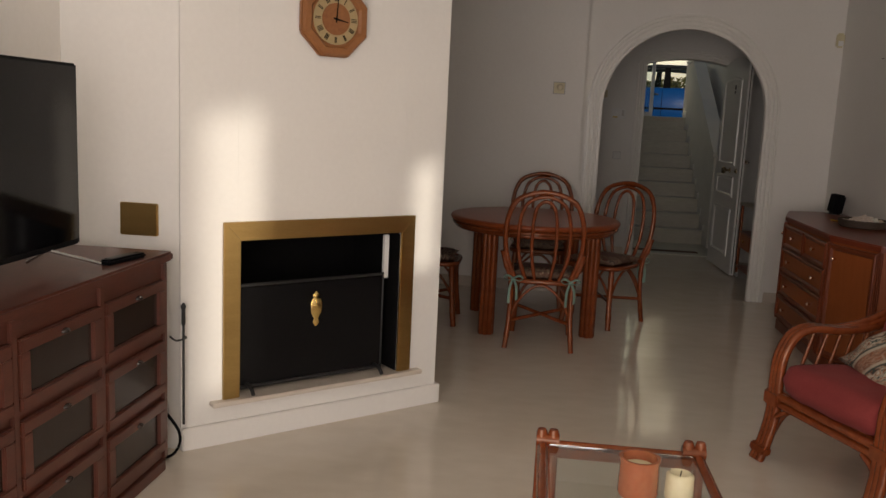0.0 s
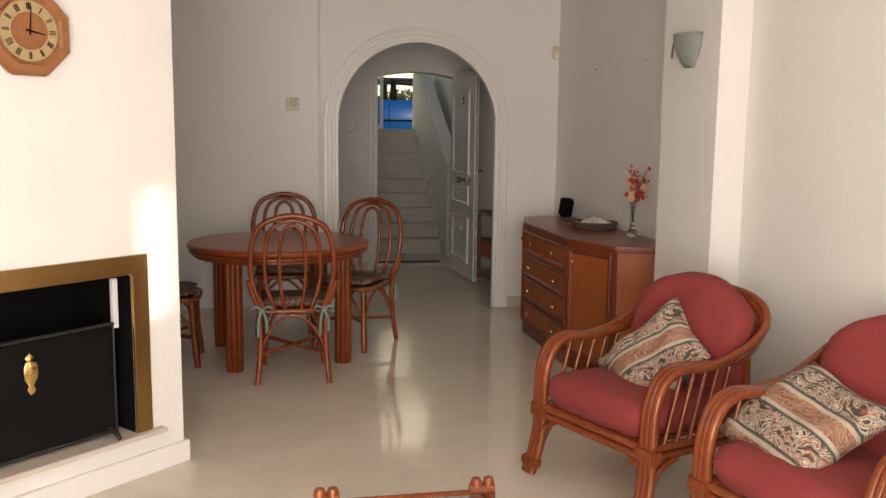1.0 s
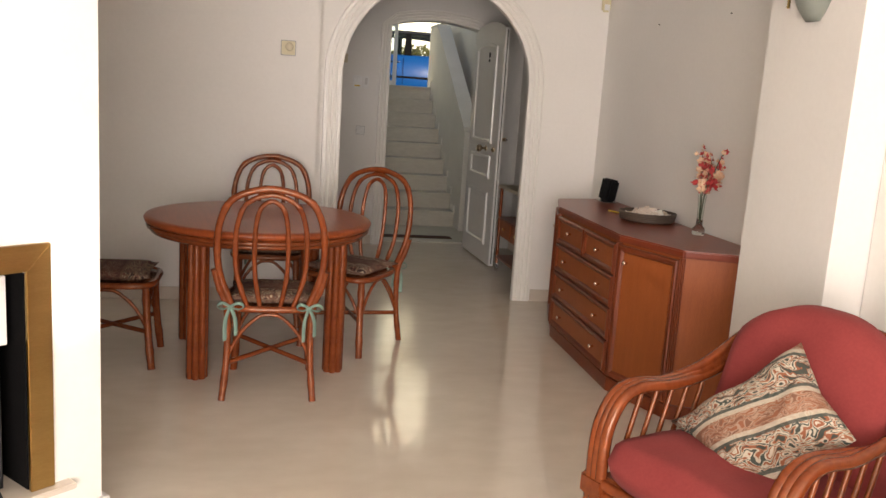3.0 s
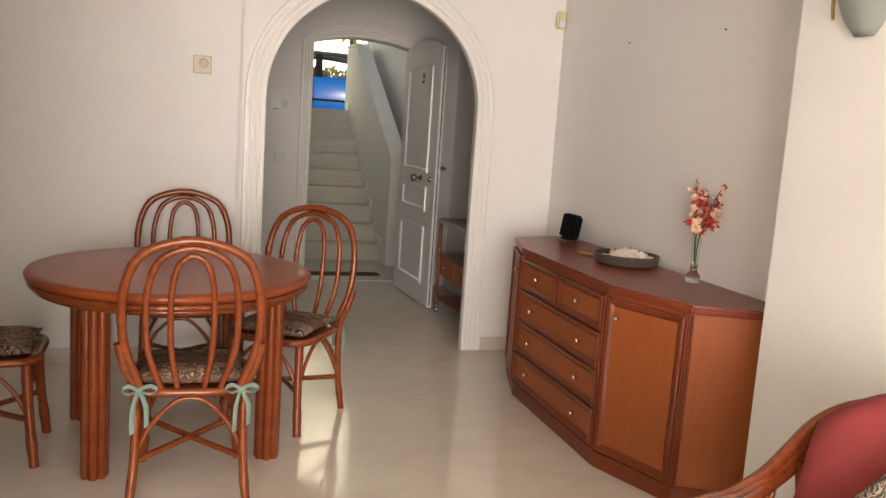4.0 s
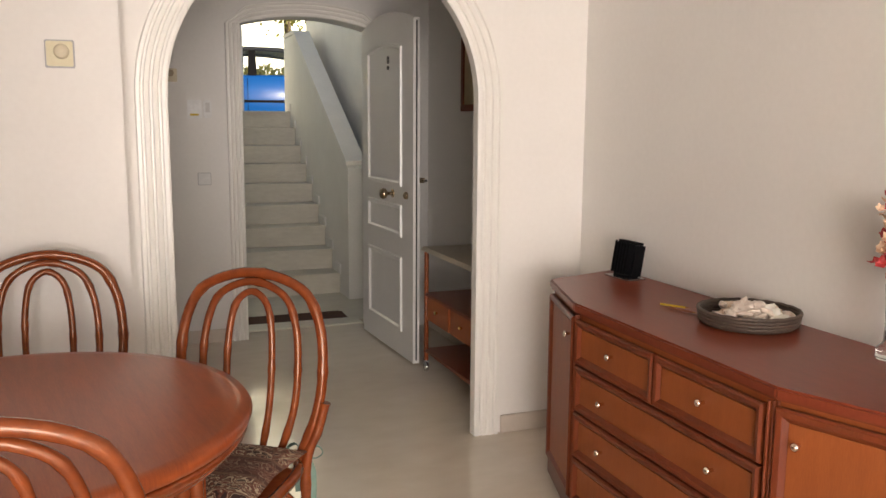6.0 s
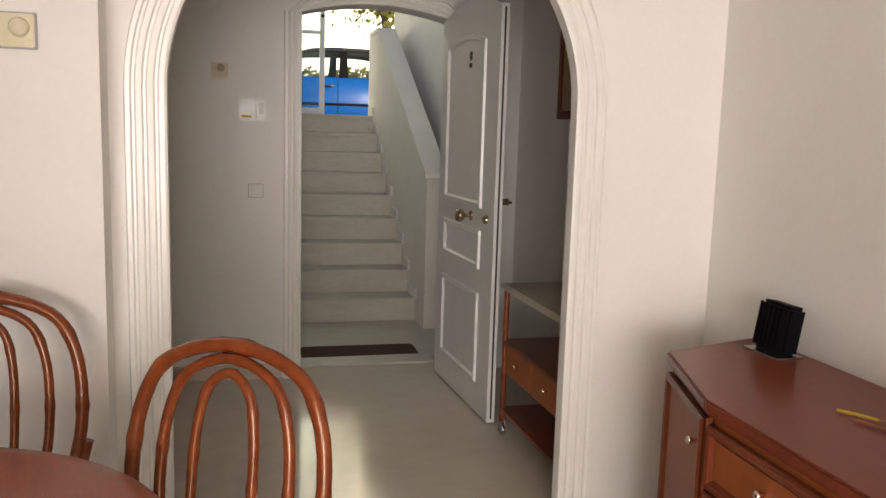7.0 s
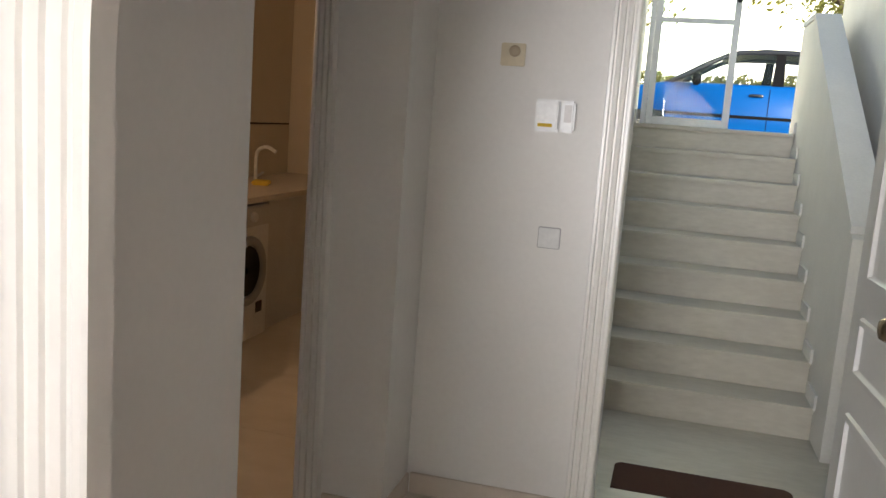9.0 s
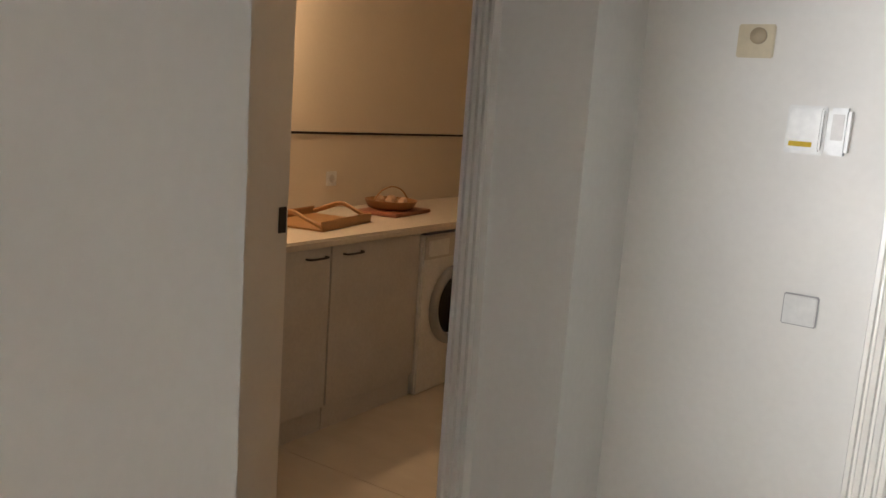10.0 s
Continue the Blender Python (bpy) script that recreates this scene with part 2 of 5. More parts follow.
M = {
    "wall": material("wall_paint", (0.83, 0.805, 0.765), 0.7, second=(0.78, 0.755, 0.715), scale=2.5, detail_scale=45, mix=0.5, bump=0.12),
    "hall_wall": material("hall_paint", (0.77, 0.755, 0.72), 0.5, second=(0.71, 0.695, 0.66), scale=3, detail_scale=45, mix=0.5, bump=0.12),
    "out_wall": material("exterior_render", (0.80, 0.78, 0.73), 0.8, second=(0.68, 0.66, 0.61), scale=4, detail_scale=70, bump=0.5),
    "ceiling": material("ceiling_paint", (0.85, 0.845, 0.82), 0.8, scale=3),
    "trim": material("white_gloss_trim", (0.82, 0.80, 0.75), 0.28, second=(0.77, 0.75, 0.70), scale=6, detail_scale=50, bump=0.05),
    "door": material("white_door_paint", (0.76, 0.75, 0.73), 0.32, second=(0.70, 0.69, 0.67), scale=5, detail_scale=70, bump=0.06),
    "marble": material("cream_marble_floor", (0.73, 0.66, 0.56), 0.105, second=(0.63, 0.555, 0.455), scale=1.3, detail_scale=6, mix=0.4, bump=0.004, stretch=(1, 1.7, 1)),
    "step": material("pale_step_marble", (0.56, 0.53, 0.45), 0.35, second=(0.44, 0.41, 0.34), scale=3, detail_scale=14, mix=0.4, bump=0.05, stretch=(1, 3, 3)),
    "skirt": material("marble_skirting", (0.66, 0.59, 0.51), 0.25, second=(0.58, 0.51, 0.43), scale=4, detail_scale=20, bump=0.03),
    "rattan": material("varnished_rattan", (0.275, 0.064, 0.017), 0.27, second=(0.12, 0.023, 0.007), scale=9, detail_scale=45, mix=0.5, bump=0.12, coat=0.25),
    "table": material("red_brown_table_top", (0.37, 0.085, 0.022), 0.3, second=(0.21, 0.042, 0.013), scale=4, detail_scale=30, mix=0.5, bump=0.05, coat=0.06, spec=0.3, stretch=(12, 1, 1)),
    "board": material("orange_brown_veneer", (0.36, 0.10, 0.026), 0.46, second=(0.25, 0.062, 0.015), scale=5, detail_scale=40, mix=0.6, bump=0.08, coat=0.05, stretch=(9, 9, 1), spec=0.35),
    "board_frame": material("reddish_wood_moulding", (0.21, 0.045, 0.014), 0.38, second=(0.145, 0.029, 0.009), scale=6, detail_scale=40, mix=0.5, bump=0.06, coat=0.05, stretch=(6, 6, 1), spec=0.35),
    "board_top": material("dark_red_wood_top", (0.24, 0.05, 0.022), 0.3, second=(0.16, 0.03, 0.014), scale=5, detail_scale=50, mix=0.6, bump=0.04, coat=0.04, stretch=(8, 1, 1), spec=0.3),
    "dark_wood": material("dark_stained_wood", (0.125, 0.035, 0.02), 0.4, second=(0.06, 0.017, 0.011), scale=6, detail_scale=40, mix=0.6, bump=0.15, coat=0.2, stretch=(1, 1, 6)),
    "dark_panel": material("smoked_panel", (0.03, 0.018, 0.014), 0.2, scale=8, bump=0.05),
    "red": material("red_suede", (0.275, 0.053, 0.050), 0.95, second=(0.21, 0.036, 0.035), scale=7, detail_scale=120, mix=0.6, bump=0.35, spec=0.1, sheen=0.03),
    "brass": material("brushed_brass", (0.52, 0.36, 0.14), 0.28, 1.0, second=(0.34, 0.22, 0.08), scale=4, detail_scale=90, mix=0.7, bump=0.08, stretch=(1, 1, 7)),
    "gold": material("cast_brass", (0.83, 0.6, 0.22), 0.2, 1.0, scale=30, bump=0.1),
    "rose_brass": material("rose_brass_knob", (0.90, 0.74, 0.62), 0.16, 1.0, scale=30, bump=0.03),
    "old_brass": material("dull_brass", (0.46, 0.36, 0.24), 0.22, 1.0, second=(0.34, 0.26, 0.17), scale=20, bump=0.03),
    "iron": material("black_iron", (0.012, 0.012, 0.013), 0.45, second=(0.025, 0.023, 0.022), scale=10, bump=0.2),
    "mesh_screen": material("black_spark_screen", (0.005, 0.005, 0.006), 0.12, second=(0.009, 0.009, 0.009), scale=300, detail_scale=600, bump=0.1, spec=0.15),
    "soot": material("sooty_firebox", (0.008, 0.007, 0.007), 0.9, second=(0.004, 0.004, 0.004), scale=6, bump=0.4, spec=0.1),
    "log": material("charred_log", (0.06, 0.045, 0.035), 0.9, scale=12, bump=0.7),
    "black": material("black_plastic", (0.006, 0.006, 0.007), 0.5, scale=20, bump=0.02, spec=0.06),
    "screen": material("tv_glass", (0.004, 0.004, 0.005), 0.08, scale=5, bump=0.0, spec=0.18),
    "steel": material("satin_metal", (0.6, 0.6, 0.6), 0.25, 1.0, scale=30, bump=0.03),
    "grey_rim": material("grey_plastic_rim", (0.36, 0.36, 0.36), 0.4, second=(0.31, 0.31, 0.31), scale=30, bump=0.03),
    "white": material("white_plastic", (0.82, 0.82, 0.80), 0.3, scale=20, bump=0.02),
    "gloss_white": material("glossy_white_plastic", (0.82, 0.82, 0.80), 0.08, scale=20, bump=0.0),
    "ivory": material("ivory_plastic", (0.66, 0.58, 0.40), 0.4, scale=20, bump=0.02),
    "beige": material("beige_button", (0.42, 0.34, 0.22), 0.4, scale=20, bump=0.02),
    "clockwood": material("clock_oak", (0.34, 0.14, 0.045), 0.4, second=(0.22, 0.08, 0.025), scale=10, detail_scale=60, bump=0.1, stretch=(1, 6, 1)),
    "clockface": material("clock_ring", (0.50, 0.38, 0.20), 0.35, 0.3, scale=12, bump=0.05),
    "sage": material("sage_ribbon", (0.22, 0.33, 0.27), 0.8, scale=40, bump=0.2),
    "wicker": material("grey_wicker", (0.12, 0.085, 0.06), 0.6, second=(0.05, 0.035, 0.027), scale=60, detail_scale=160, bump=0.8, stretch=(1, 1, 3)),
    "shell": material("sea_shell", (0.84, 0.78, 0.70), 0.4, second=(0.60, 0.45, 0.36), scale=14, detail_scale=70, bump=0.3),
    "pale_shell": material("bleached_shell", (0.88, 0.86, 0.80), 0.4, second=(0.74, 0.68, 0.58), scale=14, detail_scale=70, bump=0.3),
    "brown_shell": material("brown_shell", (0.50, 0.32, 0.20), 0.4, second=(0.72, 0.60, 0.48), scale=20, detail_scale=70, bump=0.3),
    "petal_red": material("coral_petal", (0.55, 0.06, 0.05), 0.6, second=(0.40, 0.03, 0.04), scale=30, bump=0.1),
    "petal_peach": material("peach_petal", (0.72, 0.42, 0.27), 0.6, second=(0.72, 0.56, 0.38), scale=30, bump=0.1),
    "stem": material("green_stem", (0.04, 0.09, 0.03), 0.6, scale=40, bump=0.1),
    "mat": material("brown_doormat", (0.10, 0.042, 0.022), 0.95, second=(0.06, 0.024, 0.013), scale=90, detail_scale=260, bump=0.9),
    "car": material("blue_car_paint", (0.003, 0.062, 0.25), 0.3, second=(0.003, 0.056, 0.23), scale=3, coat=0.15, bump=0.0, spec=0.25),
    "car_glass": material("tinted_car_glass", (0.05, 0.07, 0.07), 0.03, scale=3, bump=0.0, spec=0.9),
    "roof_black": material("black_car_roof", (0.02, 0.022, 0.028), 0.3, scale=4, bump=0.0),
    "tyre": material("tyre_rubber", (0.015, 0.015, 0.015), 0.85, scale=40, bump=0.3),
    "alu": material("white_aluminium", (0.8, 0.82, 0.83), 0.35, scale=10, bump=0.02),
    "asphalt": material("asphalt", (0.06, 0.06, 0.058), 0.9, second=(0.04, 0.04, 0.04), scale=20, detail_scale=200, bump=0.6),
    "earth": material("dry_ground", (0.30, 0.25, 0.17), 0.95, second=(0.2, 0.19, 0.1), scale=1.5, detail_scale=30, bump=0.5),
    "bark": material("bark", (0.10, 0.075, 0.05), 0.9, scale=12, detail_scale=60, bump=0.8, stretch=(1, 1, 0.3)),
    "lace": material("lace_runner", (0.82, 0.77, 0.67), 0.8, second=(0.68, 0.61, 0.50), scale=90, detail_scale=200, mix=0.3, bump=0.8),
    "cupboard": material("white_laminate", (0.62, 0.60, 0.57), 0.35, scale=6, bump=0.03),
    "worktop": material("cream_worktop", (0.75, 0.68, 0.58), 0.25, scale=40, detail_scale=160, bump=0.03),
    "tile": material("glazed_wall_tile", (0.72, 0.64, 0.52), 0.16, second=(0.68, 0.60, 0.48), scale=5, bump=0.03),
    "tile_dark": material("dark_tile_border", (0.02, 0.015, 0.014), 0.2, scale=20, bump=0.03),
    "tray": material("light_wood_tray", (0.40, 0.22, 0.08), 0.5, second=(0.30, 0.15, 0.05), scale=8, detail_scale=50, bump=0.1, stretch=(1, 6, 1)),
    "chop": material("red_brown_chopping_board", (0.28, 0.10, 0.05), 0.5, scale=8, detail_scale=50, bump=0.1, stretch=(1, 6, 1)),
    "yellow": material("yellow_sponge", (0.72, 0.5, 0.04), 0.8, scale=60, bump=0.5),
    "wax": material("cream_wax", (0.68, 0.62, 0.42), 0.45, second=(0.60, 0.53, 0.32), scale=8, bump=0.2),
    "amber": material("amber_candle_glass", (0.42, 0.15, 0.065), 0.25, second=(0.33, 0.09, 0.04), scale=14, detail_scale=60, bump=0.2, coat=0.5),
    "alabaster": material("frosted_sconce_glass", (0.50, 0.54, 0.49), 0.35, second=(0.44, 0.48, 0.43), scale=6, bump=0.02),
    "egg": material("egg_shells", (0.70, 0.48, 0.30), 0.6, scale=20, bump=0.1),
    "glass": glass("clear_glass"),
    "pane": glass("pane_glass", (0.86, 0.95, 0.97)),
    "paisley": fabric("paisley_cushion_print", ((0.045, 0.05, 0.04), (0.50, 0.44, 0.35), (0.26, 0.09, 0.04), (0.46, 0.40, 0.31), (0.05, 0.06, 0.05), (0.28, 0.11, 0.055)), 27, 4.8),
    "tapestry": fabric("brown_floral_print", ((0.03, 0.012, 0.010), (0.13, 0.040, 0.024), (0.42, 0.34, 0.23), (0.065, 0.022, 0.016), (0.14, 0.075, 0.045), (0.10, 0.035, 0.024)), 30, 4.0),
}



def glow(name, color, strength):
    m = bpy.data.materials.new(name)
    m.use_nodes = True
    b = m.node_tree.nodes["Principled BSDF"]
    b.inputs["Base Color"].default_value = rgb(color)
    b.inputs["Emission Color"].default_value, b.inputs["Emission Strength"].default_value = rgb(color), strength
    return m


def foliage(name, base, through):
    """Leaves that let part of the light through."""
    m = material(name, base, 0.55, second=tuple(v * 0.55 for v in base), scale=5, detail_scale=30, bump=0.1)
    t = m.node_tree
    mixed, thin = t.nodes.new("ShaderNodeMixShader"), t.nodes.new("ShaderNodeBsdfTranslucent")
    thin.inputs["Color"].default_value, mixed.inputs["Fac"].default_value = rgb(through), 0.5
    t.links.new(t.nodes["Principled BSDF"].outputs[0], mixed.inputs[1])
    t.links.new(thin.outputs[0], mixed.inputs[2])
    t.links.new(mixed.outputs[0], t.nodes["Material Output"].inputs["Surface"])
    return m


# emission replaces the overbright sky and feeds the hall floor's reflection
M["sky_glow"] = glow("glowing_sky_sheet", (1.0, 0.98, 0.80), 1.05)
M["leaf"] = foliage("leaf_green", (0.10, 0.12, 0.035), (0.30, 0.28, 0.06))
M["rattan"].node_tree.nodes["Principled BSDF"].inputs["Specular Tint"].default_value = (1.0, 0.8, 0.58, 1)
M["car_glass"].node_tree.nodes["Principled BSDF"].inputs["Alpha"].default_value = 0.16


# ---- mesh helpers ----
def part(name, bm, mat, parent=None, label="", smooth=False, m=None):
    """Links a bmesh as one mesh object under a thing or a part."""
    bmesh.ops.recalc_face_normals(bm, faces=bm.faces)
    me = bpy.data.meshes.new(name)
    if smooth:
        for f in bm.faces:
            f.smooth = True
        for e in bm.edges:
            if mat not in ("red", "paisley", "tapestry") and len(e.link_faces) == 2 and e.calc_face_angle(0) > 1.1:
                e.smooth = False
    bm.to_mesh(me)
    bm.free()
    me.materials.append(M[mat])
    ob = new(name, me)
    if parent:
        ob.parent = parent
    if m:
        ob.matrix_basis = m
    if label:
        ob["label"] = label
    return ob


def thing(name, m, label, category, group="", kind=""):
    ob = new(name)
    ob.empty_display_size = 0.1
    ob.matrix_basis = m
    return tagged(ob, label, category, group, kind)


def box(x0, x1, y0, y1, z0, z1, bevel=0.0, bm=None, m=None):
    own = bmesh.new()
    bmesh.ops.create_cube(own, size=1)
    for v in own.verts:
        v.co = Vector(((x0 + x1) / 2 + v.co.x * (x1 - x0), (y0 + y1) / 2 + v.co.y * (y1 - y0), (z0 + z1) / 2 + v.co.z * (z1 - z0)))
    if bevel:
        bmesh.ops.bevel(own, geom=own.edges[:], offset=bevel, segments=2, affect="EDGES")
    if m:
        own.transform(m)
    return merge(bm, own)


def merge(bm, own):
    if bm is None:
        return own
    me = bpy.data.meshes.new("joined")
    own.to_mesh(me)
    own.free()
    bm.from_mesh(me)
    bpy.data.meshes.remove(me)
    return bm


def tube(pts, r, seg=8, closed=False, bm=None, flat=1.0):
    """A round cane along points; r is a radius or one for each point."""
    bm = bm or bmesh.new()
    pts = [Vector(p) for p in pts]
    n = len(pts)
    rs = r if isinstance(r, (list, tuple)) else [r] * n
    rings, side = [], None
    for i, p in enumerate(pts):
        a = pts[(i - 1) % n] if closed or i else p
        b = pts[(i + 1) % n] if closed or i < n - 1 else p
        d = (b - a).normalized()
        if side is None:
            side = d.orthogonal().normalized()
        side = (side - d * side.dot(d)).normalized()
        up = d.cross(side)
        rings.append([bm.verts.new(p + rs[i] * (math.cos(t) * side + flat * math.sin(t) * up)) for t in (2 * math.pi * k / seg for k in range(seg))])
    for i in range(n if closed else n - 1):
        a, b = rings[i], rings[(i + 1) % n]
        shift = 0
        if closed and i == n - 1:
            shift = min(range(seg), key=lambda s: (a[0].co - b[s].co).length)
        for k in range(seg):
            bm.faces.new((a[k], a[(k + 1) % seg], b[(k + 1 + shift) % seg], b[(k + shift) % seg]))
    if not closed:
        bm.faces.new(rings[0][::-1]), bm.faces.new(rings[-1])
    return bm


def smooth_path(pts, steps=6, closed=False):
    """Catmull-Rom through the points."""
    pts = [Vector(p) for p in pts]
    n, out = len(pts), []
    for i in range(n if closed else n - 1):
        get = (lambda k: pts[k % n]) if closed else (lambda k: pts[min(max(k, 0), n - 1)])
        p0, p1, p2, p3 = get(i - 1), get(i), get(i + 1), get(i + 2)
        for s in range(steps):
            t = s / steps
            out.append(0.5 * (2 * p1 + (p2 - p0) * t + (2 * p0 - 5 * p1 + 4 * p2 - p3) * t * t + (3 * p1 - p0 - 3 * p2 + p3) * t**3))
    return out if closed else out + [pts[-1]]


def lathe(profile, seg=20, bm=None, m=None):
    """A turned body from (radius, height) pairs."""
    own = bmesh.new()
    rings = [[own.verts.new((r * math.cos(a), r * math.sin(a), z)) for a in (2 * math.pi * k / seg for k in range(seg))] for r, z in profile]
    for a, b in zip(rings, rings[1:]):
        for k in range(seg):
            own.faces.new((a[k], a[(k + 1) % seg], b[(k + 1) % seg], b[k]))
    own.faces.new(rings[0][::-1]), own.faces.new(rings[-1])
    if m:
        own.transform(m)
    return merge(bm, own)


def slab(outline, along, bm=None, bevel=0.0):
    """A flat outline drawn out along a vector."""
    own = bmesh.new()
    f = own.faces.new([own.verts.new(p) for p in outline])
    got = bmesh.ops.extrude_face_region(own, geom=[f])
    bmesh.ops.translate(own, vec=along, verts=[v for v in got["geom"] if isinstance(v, bmesh.types.BMVert)])
    if bevel:
        bmesh.ops.bevel(own, geom=own.edges[:], offset=bevel, segments=2, affect="EDGES")
    bmesh.ops.triangulate(own, faces=[g for g in own.faces if len(g.verts) > 4])
    return merge(bm, own)


def pillow(w, d, h, n=12, corner=0.0, bm=None, m=None, bend=0.0, boxy=0.45, rounded=0.0):
    """A stuffed cushion: thick in the middle, thin at a seam."""
    own = bmesh.new()
    grid = {}
    for side in (1, -1):
        for i in range(n + 1):
            for j in range(n + 1):
                u, v = 2 * i / n - 1, 2 * j / n - 1
                edge = i in (0, n) or j in (0, n)
                if edge and side < 0:
                    grid[side, i, j] = grid[1, i, j]
                    continue
                full = ((1 - u**4) * (1 - v**4)) ** boxy
                pin = 1 - corner * (1 - abs(u * v)) * max(abs(u), abs(v)) ** 3 - rounded * abs(u * v) ** 5
                wrinkle = 0.06 * h * noise.noise((u * 2.5, v * 2.5, side * 3.0))
                grid[side, i, j] = own.verts.new((u * w / 2 * pin, v * d / 2 * pin, side * h / 2 * full + wrinkle * full + bend * u * u))
        for i in range(n):
            for j in range(n):
                q = [grid[side, i, j], grid[side, i + 1, j], grid[side, i + 1, j + 1], grid[side, i, j + 1]]
                own.faces.new(q if side > 0 else q[::-1])
    if m:
        own.transform(m)
    return merge(bm, own)


def moulding(path, profile, axis):
    """A fluted casing: path of (point, outward), profile of (out, proud); axis is the way it stands proud."""
    bm = bmesh.new()
    axis = Vector(axis)
    rows = [[bm.verts.new(Vector(p) + Vector(o) * w + axis * d) for w, d in profile] for p, o in path]
    for a, b in zip(rows, rows[1:]):
        for k in range(len(profile) - 1):
            bm.faces.new((a[k], a[k + 1], b[k + 1], b[k]))
    bm.faces.new(rows[0]), bm.faces.new(rows[-1][::-1])
    return bm


FLUTES = [(0.0, 0.0), (0.0, 0.014), (0.008, 0.02), (0.022, 0.02), (0.027, 0.012), (0.034, 0.012), (0.039, 0.022), (0.055, 0.024), (0.060, 0.014),
          (0.067, 0.014), (0.072, 0.026), (0.088, 0.028), (0.093, 0.018), (0.100, 0.018), (0.105, 0.03), (0.118, 0.03), (0.124, 0.0)]


def arch_path(x0, x1, spring, rise, y, steps=28):
    """Up one jamb, over a segment of a circle, down the other."""
    half = (x1 - x0) / 2
    rad = (half * half + rise * rise) / (2 * rise)
    cx, cz, a = (x0 + x1) / 2, spring + rise - rad, math.asin(min(1, half / rad))
    out = [((x0, y, 0), (-1, 0, 0)), ((x0, y, spring), (-1, 0, 0))]
    for k in range(1, steps):
        t = -a + 2 * a * k / steps
        out.append(((cx + rad * math.sin(t), y, cz + rad * math.cos(t)), (math.sin(t), 0, math.cos(t))))
    return out + [((x1, y, spring), (1, 0, 0)), ((x1, y, 0), (1, 0, 0))]


def arched_wall(name, x0, x1, top, y0, y1, path, mat, label):
    """A wall with an arched opening through it."""
    hole = [Vector((p[0][0], y0, p[0][2])) for p in path]
    bm = bmesh.new()
    # the two sides and the head are separate strips that share their edges
    front = {}
    n = len(hole)
    tops = [Vector((x0, y0, 0)), Vector((x0, y0, top))] + [Vector((h.x, y0, top)) for h in hole[2:-2]] + [Vector((x1, y0, top)), Vector((x1, y0, 0))]
    for row, pts in (("in", hole), ("out", tops)):
        for k, p in enumerate(pts):
            front[row, k, 0] = bm.verts.new(p)
            front[row, k, 1] = bm.verts.new(p + Vector((0, y1 - y0, 0)))
    for k in range(n - 1):
        for s in (0, 1):
            bm.faces.new((front["in", k, s], front["in", k + 1, s], front["out", k + 1, s], front["out", k, s]))
        for row in ("in", "out"):
            bm.faces.new((front[row, k, 0], front[row, k + 1, 0], front[row, k + 1, 1], front[row, k, 1]))
    for k in (0, n - 1):
        bm.faces.new((front["in", k, 0], front["out", k, 0], front["out", k, 1], front["in", k, 1]))
    return tagged(part(name, bm, mat), label, "wall", kind="structure")


def wall(name, x0, x1, y0, y1, z0=0.0, z1=2.6, mat="wall", label="painted white plaster wall", category="wall"):
    return tagged(part(name, box(x0, x1, y0, y1, z0, z1), mat), label, category, kind="structure")

# ---- structure ----
def ground():
    prof = [(-400, -0.2), (11.45, -0.2), (11.5, 1.13), (24, 1.13), (60, 2.0), (500, 3.0)]
    bm = bmesh.new()
    rows = [[bm.verts.new((x, y, z)) for x in (-400, 1.0, 2.6, 400)] for y, z in prof]
    for a, b in zip(rows, rows[1:]):
        for k in range(3):
            bm.faces.new((a[k], a[k + 1], b[k + 1], b[k]))
    tagged(part("ground", bm, "earth"), "dry sandy ground round the house", "ground", kind="structure")
    tagged(part("road", box(-60, 60, 13.2, 19.5, 1.0, 1.15), "asphalt"), "grey asphalt street above the steps", "road", kind="structure")


ground()
tagged(part("floor", box(-1.75, 2.9, -3.9, 7.43, -0.12, 0.0), "marble"), "polished cream marble floor with soft veins", "floor", kind="structure")
tagged(part("kitchen_floor", box(-1.8, 1.0, 7.434, 10.9, -0.12, 0.0), "marble"), "cream marble kitchen floor", "floor", kind="structure")
tagged(part("landing", box(1.2, 2.64, 7.434, 8.9, -0.2, -0.04), "step"), "pale marble landing at the foot of the steps", "floor", kind="structure")

wall("wall_west", -1.75, -1.55, -3.9, 4.85)
wall("wall_tv_end", -1.55, -1.06, 1.05, 1.3)
wall("wall_dining", -1.75, 0.63, 4.85, 5.12)
wall("wall_east_far", 2.62, 2.85, 1.89, 7.3)
wall("pillar", 2.352, 2.615, 1.89, 2.48, label="square white plastered wall pillar", category="pillar")
# two unseen gaps added in this wall throw the sun patches onto the chimney breast
wall("wall_east_a", 2.51, 2.85, -0.24, 1.885)
wall("wall_east_pier", 2.51, 2.85, -1.36, -0.68)
wall("wall_east_slot_sill", 2.51, 2.85, -0.68, -0.24, 0, 1.45)
wall("wall_east_slot_head", 2.51, 2.85, -0.68, -0.24, 2.05, 2.6)
wall("wall_east_b", 2.51, 2.85, -3.9, -1.95)
wall("wall_east_sill", 2.51, 2.85, -1.95, -1.36, 0, 1.2)
wall("wall_east_head", 2.51, 2.85, -1.95, -1.36, 2.45, 2.6)
wall("wall_south_a", -1.55, -1.48, -3.9, -3.7)
wall("wall_south_b", 1.3, 2.51, -3.9, -3.7)
wall("wall_south_head", -1.48, 1.3, -3.9, -3.7, 2.25, 2.6)
ARCH = arch_path(0.793, 2.083, 1.53, 0.645, 5.0, 40)
